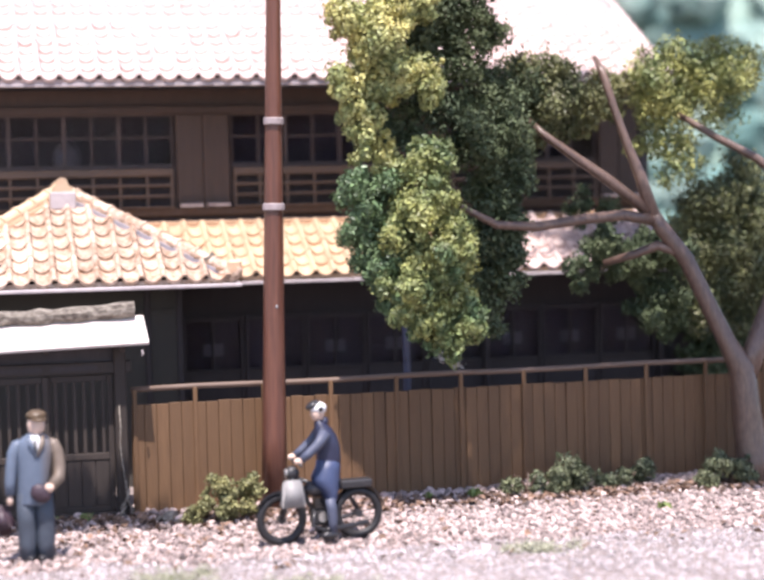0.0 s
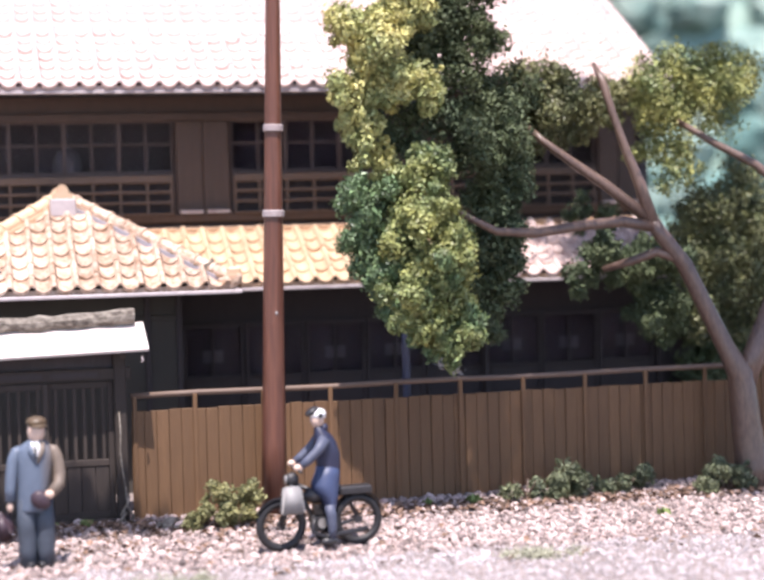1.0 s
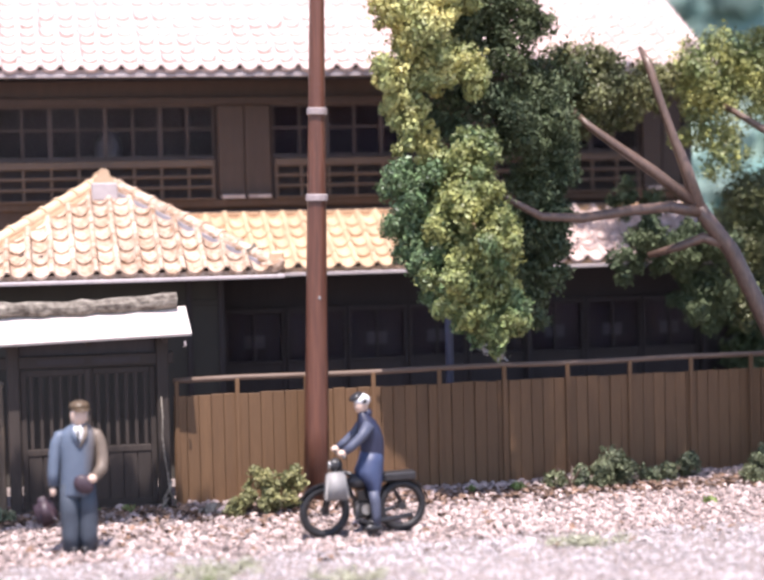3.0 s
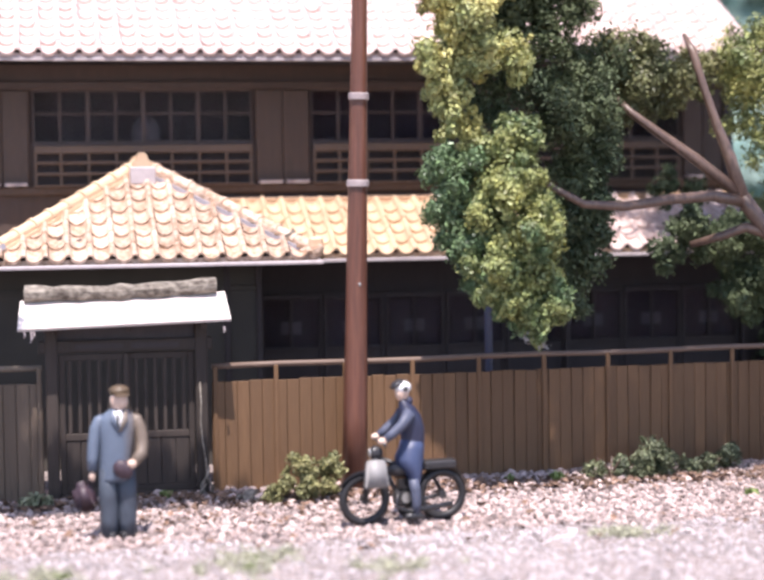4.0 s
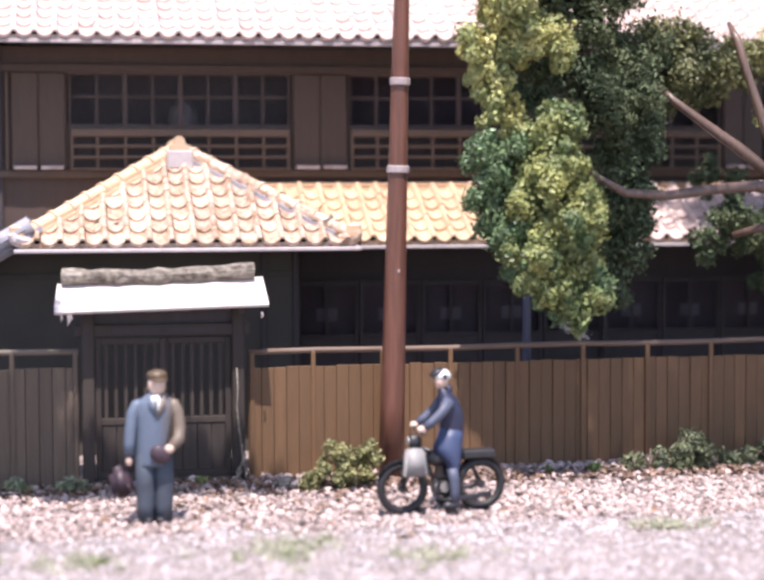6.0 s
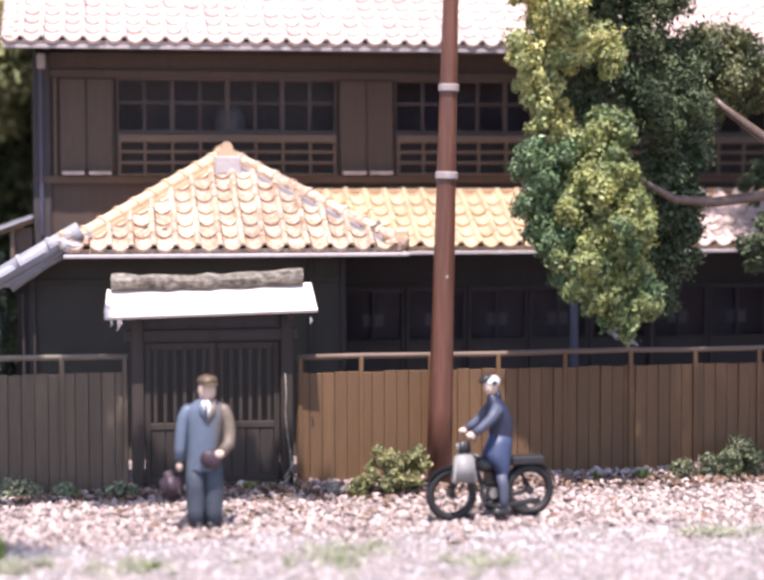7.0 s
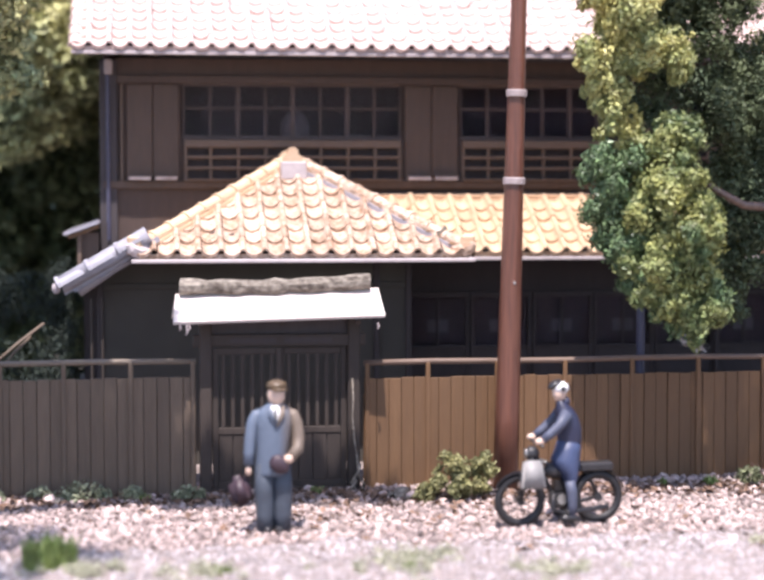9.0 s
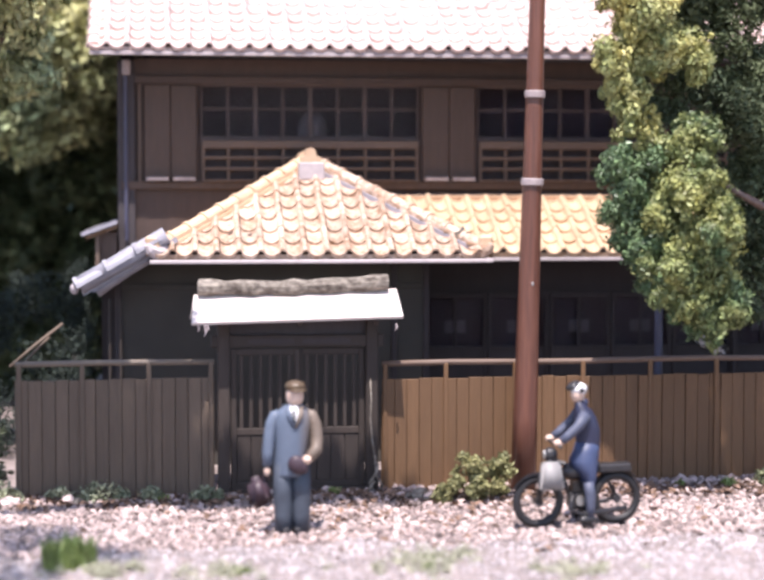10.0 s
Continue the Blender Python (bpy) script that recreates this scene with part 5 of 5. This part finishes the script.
def build_motorcycle():
    bike = thing("motorcycle", (3.18, 0.02, 0.0), "small black vintage motorcycle with a pale front bag", "motorcycle")
    for cx in (2.71, 3.65):
        bm = bmesh.new()
        ring(bm, (cx, 0, 0.30), 0.256, 0.050)
        wheel = part("wheel", lean(bm), RUBBER, bike, smooth=True)
        bm = bmesh.new()
        ring(bm, (cx, 0, 0.30), 0.222, 0.014, 36, 6)
        part("rim", lean(bm), ENAMEL, wheel, smooth=True)
        bm = bmesh.new()
        tube(bm, [(cx, -0.06, 0.30), (cx, 0.06, 0.30)], 0.05, 12)
        part("hub", lean(bm), ENAMEL, wheel)
        for k in range(8):
            a = math.pi * k / 4 + 0.2
            bm = bmesh.new()
            tube(bm, [(cx, 0, 0.30), (cx + 0.225 * math.cos(a), 0, 0.30 + 0.225 * math.sin(a))], 0.005, 5)
            part("spoke", lean(bm), ENAMEL, wheel)
    def add(name, mat, *tubes, label="", smooth=True, n=10):
        bm = bmesh.new()
        for pts, r in tubes:
            tube(bm, pts, r, n)
        return part(name, lean(bm), mat, bike, label, smooth)
    for y in (-0.06, 0.06):
        add("fork", ENAMEL, ([(2.71, y, 0.30), (2.80, y, 0.62), (2.88, y, 0.90)], [0.026, 0.026, 0.022]))
    add("handlebar", ENAMEL, ([(2.92, -0.30, 0.94), (2.88, -0.18, 0.97), (2.90, 0.0, 0.93), (2.88, 0.18, 0.97), (2.92, 0.30, 0.94)], 0.016))
    bm = bmesh.new()
    ellipsoid(bm, (2.85, -0.02, 0.83), (0.085, 0.075, 0.085), 3)
    lamp = part("headlamp", lean(bm), ENAMEL, bike, smooth=True)
    bm = bmesh.new()
    ellipsoid(bm, (2.775, -0.02, 0.83), (0.018, 0.055, 0.06), 2)
    part("lens", lean(bm), CHROME, lamp, smooth=True)
    add("frame_tube", ENAMEL, ([(2.90, 0, 0.80), (3.05, 0, 0.45), (3.15, 0, 0.24)], 0.028))
    add("frame_tube", ENAMEL, ([(2.90, 0, 0.76), (3.20, 0, 0.64), (3.50, 0, 0.60), (3.65, 0, 0.32)], 0.026))
    add("frame_tube", ENAMEL, ([(3.15, 0, 0.24), (3.45, 0, 0.26), (3.65, 0, 0.30)], 0.024))
    bm = bmesh.new()
    ellipsoid(bm, (3.16, 0, 0.62), (0.20, 0.10, 0.09), 3, 0.05)
    part("fuel_tank", lean(bm), ENAMEL, bike, smooth=True)
    bm = bmesh.new()
    box(bm, 3.06, 3.34, -0.09, 0.09, 0.20, 0.40, 0.03)
    for k in range(4):
        box(bm, 3.10, 3.28, -0.10, 0.10, 0.41 + 0.03 * k, 0.425 + 0.03 * k, 0.004)
    engine = part("engine", lean(bm), ENAMEL, bike)
    bm = bmesh.new()
    tube(bm, [(3.20, -0.115, 0.30), (3.20, -0.09, 0.30)], 0.06, 14)
    part("engine_cover", lean(bm), CHROME, engine)
    add("exhaust", ENAMEL, ([(3.10, -0.10, 0.38), (3.06, -0.13, 0.22), (3.20, -0.14, 0.15), (3.75, -0.13, 0.20)], [0.02, 0.022, 0.03, 0.034]))
    bm = bmesh.new()
    ellipsoid(bm, (3.32, 0, 0.70), (0.14, 0.11, 0.045), 3)
    part("saddle", lean(bm), ENAMEL, bike, smooth=True)
    bm = bmesh.new()
    box(bm, 3.42, 3.82, -0.10, 0.10, 0.60, 0.70, 0.02)
    part("rear_rack", lean(bm), ENAMEL, bike)
    for cx, a0, a1 in ((2.71, 30, 150), (3.65, 10, 150)):
        bm = bmesh.new()
        pts = [(cx + 0.335 * math.cos(radians(a)), 0, 0.30 + 0.335 * math.sin(radians(a))) for a in range(a0, a1 + 1, 12)]
        rows = [[bm.verts.new((p[0], w, p[2] - abs(w) * 0.35)) for w in (-0.06, -0.03, 0.0, 0.03, 0.06)] for p in pts]
        for a, b in zip(rows, rows[1:]):
            for k in range(4):
                bm.faces.new((a[k], a[k + 1], b[k + 1], b[k]))
        bmesh.ops.solidify(bm, geom=bm.faces[:], thickness=0.008)
        part("mudguard", lean(bm), ENAMEL, bike, smooth=True)
    # pale bag hung on the handlebar, wider at its foot
    bm = bmesh.new()
    vs = box(bm, 2.67, 2.97, -0.27, -0.10, 0.46, 0.77)
    for v in vs:
        if v.co.z > 0.6:
            v.co.x = 2.82 + (v.co.x - 2.82) * 0.70
            v.co.y = -0.185 + (v.co.y + 0.185) * 0.7
    bmesh.ops.bevel(bm, geom=bm.edges[:], offset=0.018, segments=2, affect="EDGES")
    part("front_bag", lean(bm), IVORY, bike, "pale ivory bag", smooth=True)
    add("kick_stand", ENAMEL, ([(3.26, -0.08, 0.22), (3.30, -0.20, 0.02)], 0.014))
    add("footrest", ENAMEL, ([(3.24, -0.24, 0.17), (3.24, 0.24, 0.17)], 0.016))


build_motorcycle()


def build_rider():
    """A painted seated figure in a dark coat and white cap: one plain mesh."""
    bm = bmesh.new()
    def blob(c, r, mat, rough=0.05, turn=None, sub=3):
        ellipsoid(bm, c, r, sub, rough, turn, mat)
    def bar(pts, radii, mat, n=10):
        before = set(bm.faces)
        tube(bm, pts, radii, n)
        for f in set(bm.faces) - before:
            f.material_index = mat
    oval_rings(bm, [(0.84, 3.30, 0, 0.14, 0.14), (0.96, 3.305, 0, 0.145, 0.14), (1.10, 3.30, 0, 0.145, 0.15), (1.24, 3.27, 0, 0.13, 0.15), (1.32, 3.24, 0, 0.105, 0.125), (1.38, 3.21, 0, 0.07, 0.08), (1.43, 3.19, 0, 0.05, 0.055)], 0, 20)
    oval_rings(bm, [(0.47, 3.305, 0, 0.075, 0.20), (0.50, 3.305, 0, 0.082, 0.205), (0.60, 3.29, 0, 0.12, 0.215), (0.68, 3.255, 0, 0.165, 0.215), (0.76, 3.255, 0, 0.175, 0.20), (0.86, 3.285, 0, 0.155, 0.165), (0.96, 3.30, 0, 0.142, 0.138)], 4, 20)
    for y in (-0.17, 0.17):
        bar([(3.27, y, 0.52), (3.29, y * 1.05, 0.40), (3.30, y * 1.1, 0.24), (3.29, y * 1.1, 0.12)], [0.06, 0.066, 0.055, 0.05], 1)
        blob((3.26, y * 1.15, 0.10), (0.11, 0.05, 0.05), 5)
        bar([(3.24, y * 0.9, 1.29), (3.14, y * 1.15, 1.16), (3.02, y * 1.2, 1.06), (2.93, y * 1.2, 1.00)], [0.075, 0.062, 0.055, 0.045], 1)
        blob((2.90, y * 1.2, 0.985), (0.06, 0.05, 0.042), 2)
    blob((3.18, 0, 1.50), (0.085, 0.08, 0.10), 2)
    blob((3.19, 0, 1.56), (0.10, 0.095, 0.078), 3)
    blob((3.12, 0, 1.60), (0.09, 0.085, 0.045), 5, turn=Matrix.Rotation(-0.5, 3, "Y"))
    blob((3.205, -0.10, 1.555), (0.03, 0.015, 0.03), 5)
    blob((3.26, 0, 1.40), (0.05, 0.06, 0.06), 0)
    whole("figurine", lean(bm), [NAVY, COAT, SKIN, WHITE, RIDER_SKIRT, ENAMEL], (3.25, 0.02, 0.0), "painted miniature rider in navy coat and white cap", "figurine", smooth=True)


build_rider()


# ---- small things ----
def build_small():
    # side roof behind the porch, at the corner of the house
    sr = thing("side_lean_to", (-2.3, 6.6, 0.1), "small grey roofed lean-to at the house corner", "lean-to")
    bm = bmesh.new()
    slab(bm, [(-2.62, 6.1, 3.22), (-2.12, 6.1, 3.40), (-2.12, 8.5, 3.40), (-2.62, 8.5, 3.22)], 0.05)
    part("roof", bm, TILE_GREY, sr)
    bm = bmesh.new()
    slab(bm, [(-2.56, 6.16, 3.17), (-2.12, 6.16, 3.33), (-2.12, 8.4, 3.33), (-2.56, 8.4, 3.17)], 0.05)
    part("eave_board", bm, BOARD, sr)
    bm = bmesh.new()
    box(bm, -2.36, -2.12, 6.3, 8.4, 2.62, 3.22)
    part("wall", bm, WOOD_RED, sr)
    # lower wall split off, with its shade put into the colour
    bm = bmesh.new()
    box(bm, -2.34, -2.12, 6.34, 8.4, 0.1, 2.62)
    part("base_wall", bm, WOOD_SHADE, sr, "near-black lower wall")
    bm = bmesh.new()
    box(bm, -2.42, -2.36, 6.22, 6.3, 2.55, 3.2, 0.008)
    part("post", bm, WOOD_RAIL, sr)
    # round pale lantern behind the upper window
    bm = bmesh.new()
    tube(bm, [(0.77, 7.0, z) for z in (4.50, 4.60, 4.75, 4.88, 4.97, 5.01)], [0.18, 0.21, 0.22, 0.19, 0.12, 0.05], 16)
    # bamboo poles at the end of the fence
    for a, b, r in (((-3.32, 2.25, 1.68), (-2.70, 2.5, 2.18), 0.02), ((-3.24, 2.3, 1.62), (-2.86, 2.5, 2.02), 0.015)):
        b2 = bmesh.new()
        tube(b2, [a, tuple((Vector(a) + Vector(b)) / 2 + Vector((0, 0, 0.015))), b], r, 8)
        whole("bamboo_pole", b2, BOARD_GREY, a, "short pale bamboo pole leaning on the fence end", "pole", group="bamboo poles", smooth=True)
    whole("paper_lantern", bm, PAPER, (0.77, 7.0, 4.5), "dim round paper lantern behind the upstairs window", "lantern", smooth=True)
    # creeper on the gate post
    cr = thing("creeper", (1.10, 1.98, 0.08), "pale dry creeper stem climbing the gate post", "plant")
    for k, pts in enumerate((
        [(1.10, 1.99, 0.06), (1.04, 1.98, 0.22), (1.12, 1.97, 0.36), (1.10, 1.99, 0.55), (1.07, 2.02, 0.75), (1.05, 2.02, 1.0), (1.06, 2.02, 1.25), (1.05, 2.03, 1.5)],
        [(1.16, 1.95, 0.06), (1.18, 1.95, 0.2), (1.11, 1.96, 0.32), (1.14, 1.97, 0.45)],
        [(1.0, 1.93, 0.06), (1.03, 1.94, 0.16), (1.10, 1.95, 0.25)],
    )):
        b2 = bmesh.new()
        tube(b2, pts, [0.022 - 0.002 * i for i in range(len(pts))], 7)
        part("stem", b2, LOG, cr, smooth=True)
    # stones by the bush
    rng = random.Random(8)
    for k, (x, y, r) in enumerate(((1.62, 1.72, 0.10), (1.75, 1.64, 0.08), (1.50, 1.75, 0.06), (1.40, 1.82, 0.05), (1.68, 1.58, 0.05), (-2.62, 1.82, 0.08), (-2.5, 1.80, 0.06), (-3.3, 1.72, 0.11))):
        b2 = bmesh.new()
        ellipsoid(b2, (x, y, ground_z(x, y) + r * 0.5), (r * 1.2, r, r * 0.8), 2, 0.5, Matrix.Rotation(rng.uniform(0, 3), 3, "Z"))
        whole("stone", b2, GRAVEL if k % 2 else LOG, (x, y, ground_z(x, y)), "rough stone lying at the foot of the fence", "stone", group="stones by the fence")
    # pale curled leaves at the tip of the hanging foliage
    dl = thing("dry_leaf_sprig", (5.16, 1.10, 1.90), "pale dry leaves hanging from the foliage tip", "leaves")
    leaf_part("foliage", dl, [(5.16, 1.10, 1.97, 0.05), (5.20, 1.10, 1.89, 0.05), (5.00, 1.12, 1.98, 0.04)], 26, 0.042, 71, IVORY, sub=4)


build_small()


GRASS = material("fresh_grass", (0.27, 0.34, 0.10), (0.12, 0.17, 0.055), 0.6, 0.3, 0.0, spread=0.4)


def tuft(x, y, h, n, seed, label="short green grass tuft growing in the gravel"):
    rng = random.Random(seed)
    bm = bmesh.new()
    for i in range(n):
        a, q = rng.uniform(0, 6.28), rng.random() ** 0.5 * h * 0.8
        px_, py_ = x + q * math.cos(a), y + q * math.sin(a)
        z = ground_z(px_, py_) - 0.01
        hh, b = h * rng.uniform(0.5, 1.1), rng.uniform(0, 6.28)
        dx, dy, w = math.cos(b), math.sin(b), 0.014 + 0.012 * rng.random()
        out = rng.uniform(0.1, 0.5) * hh
        v = [bm.verts.new(p) for p in ((px_ - dy * w, py_ + dx * w, z), (px_ + dy * w, py_ - dx * w, z), (px_ + dx * out * 0.4 + dy * w * 0.7, py_ + dy * out * 0.4 - dx * w * 0.7, z + hh * 0.6), (px_ + dx * out * 0.4 - dy * w * 0.7, py_ + dy * out * 0.4 + dx * w * 0.7, z + hh * 0.6), (px_ + dx * out, py_ + dy * out, z + hh))]
        bm.faces.new(v[:4])
        bm.faces.new((v[3], v[2], v[4]))
    whole("grass_tuft", bm, GRASS, (x, y, ground_z(x, y)), label, "grass", group="grass tufts")


for k, (x, y, h, n) in enumerate(((-2.44, -1.55, 0.32, 420), (1.14, -2.18, 0.08, 160), (1.22, -1.64, 0.07, 150), (-0.72, -2.2, 0.09, 160), (-1.5, 1.85, 0.10, 90), (5.6, 1.95, 0.12, 140), (5.0, 2.05, 0.08, 90), (7.7, 0.65, 0.10, 120), (0.6, 1.95, 0.09, 120), (0.2, 1.98, 0.08, 100), (10.3, 1.9, 0.2, 160))):
    tuft(x, y, h, n, 100 + k)


def build_tile_chips():
    """Dark lumps on the tiles of the porch roof, set for chipped spots."""
    rng = random.Random(12)
    for x, d in ((-0.55, 0.42), (-0.45, 0.33), (-0.60, 0.24), (-0.32, 0.38), (-1.05, 0.25), (0.35, 0.16), (0.95, 0.22), (-0.5, 0.5)):
        bm = bmesh.new()
        z = 2.93 + 0.577 * d + 0.07
        ellipsoid(bm, (x, 3.54 + d, z), (0.05 + 0.03 * rng.random(), 0.045, 0.03), 2, 0.7)
        whole("moss_scrap", bm, WOOD_DARK, (x, 3.54 + d, z - 0.02), "small dark lump on the tiles for a chipped spot", "moss", group="moss scraps")


build_tile_chips()


# ---- litter and moss on the street ----
def build_litter():
    """Brown dry leaf flakes, thick along the fence and thin on the street."""
    rng = np.random.default_rng(17)
    n = 7500
    x = rng.uniform(-4.5, 11.5, n)
    y = np.where(rng.random(n) < 0.5, rng.normal(1.75, 0.25, n), rng.uniform(-1.6, 1.9, n))
    keep = (y < 2.1) & ((rng.random(n) < 0.10 + 0.70 * np.exp(-((x - 1.6) / 2.4) ** 2) * np.exp(-(((y - 0.9) / 0.9) ** 2))) | (y > 1.55))
    x, y = x[keep], y[keep]
    z = np.array([ground_z(a, b) for a, b in zip(x, y)]) + rng.uniform(0.015, 0.045, len(x))
    c = np.stack([x, y, z], 1)
    m = len(c)
    nrm = np.stack([rng.normal(0, 0.5, m), rng.normal(0, 0.5, m), np.ones(m)], 1)
    nrm /= np.linalg.norm(nrm, axis=1)[:, None]
    t = np.cross(nrm, rng.normal(size=(m, 3)))
    t /= np.linalg.norm(t, axis=1)[:, None]
    q = np.cross(nrm, t)
    L = rng.uniform(0.025, 0.075, (m, 1))
    W = L * rng.uniform(0.4, 0.7, (m, 1))
    v = np.stack([c - t * L, c - q * W + nrm * W * 0.5, c + t * L, c + q * W + nrm * W * 0.5], 1).reshape(-1, 3)
    i = np.arange(m) * 4
    f = np.concatenate([np.stack([i, i + 1, i + 2], 1), np.stack([i, i + 2, i + 3], 1)])
    me = bpy.data.meshes.new("leaf_litter")
    me.from_pydata((v * S).tolist(), [], f.tolist())
    me.materials.append(LITTER)
    tagged(new("leaf_litter", me), "brown dry leaf litter strewn along the fence", "leaf litter", kind="stuff")


LITTER = material("dry_leaf_litter", (0.25, 0.155, 0.105), (0.11, 0.066, 0.046), 0.8, 0.4, 0.0, spread=0.5)
MOSS = material("pale_ground_moss", (0.46, 0.45, 0.33), (0.30, 0.30, 0.21), 0.9, 0.3, 0.0, spread=0.4)
build_litter()

for k, (x, y, r) in enumerate(((1.0, -2.2, 0.55), (1.4, -1.6, 0.40), (-0.9, -2.2, 0.45), (-2.1, -1.9, 0.4), (5.4, -1.4, 0.35), (2.6, -2.4, 0.5))):
    rng_m = random.Random(200 + k)
    patch = thing("moss_patch", (x, y, ground_z(x, y)), "thin pale green moss creeping over the gravel", "moss", group="moss patches")
    spots = [(x + rng_m.gauss(0, r * 0.5), y + rng_m.gauss(0, r * 0.4)) for _ in range(26)]
    leaf_part("growth", patch, [(a, b, ground_z(a, b) + 0.03, 0.05) for a, b in spots], 1500, 0.02, 300 + k, MOSS, sub=8)
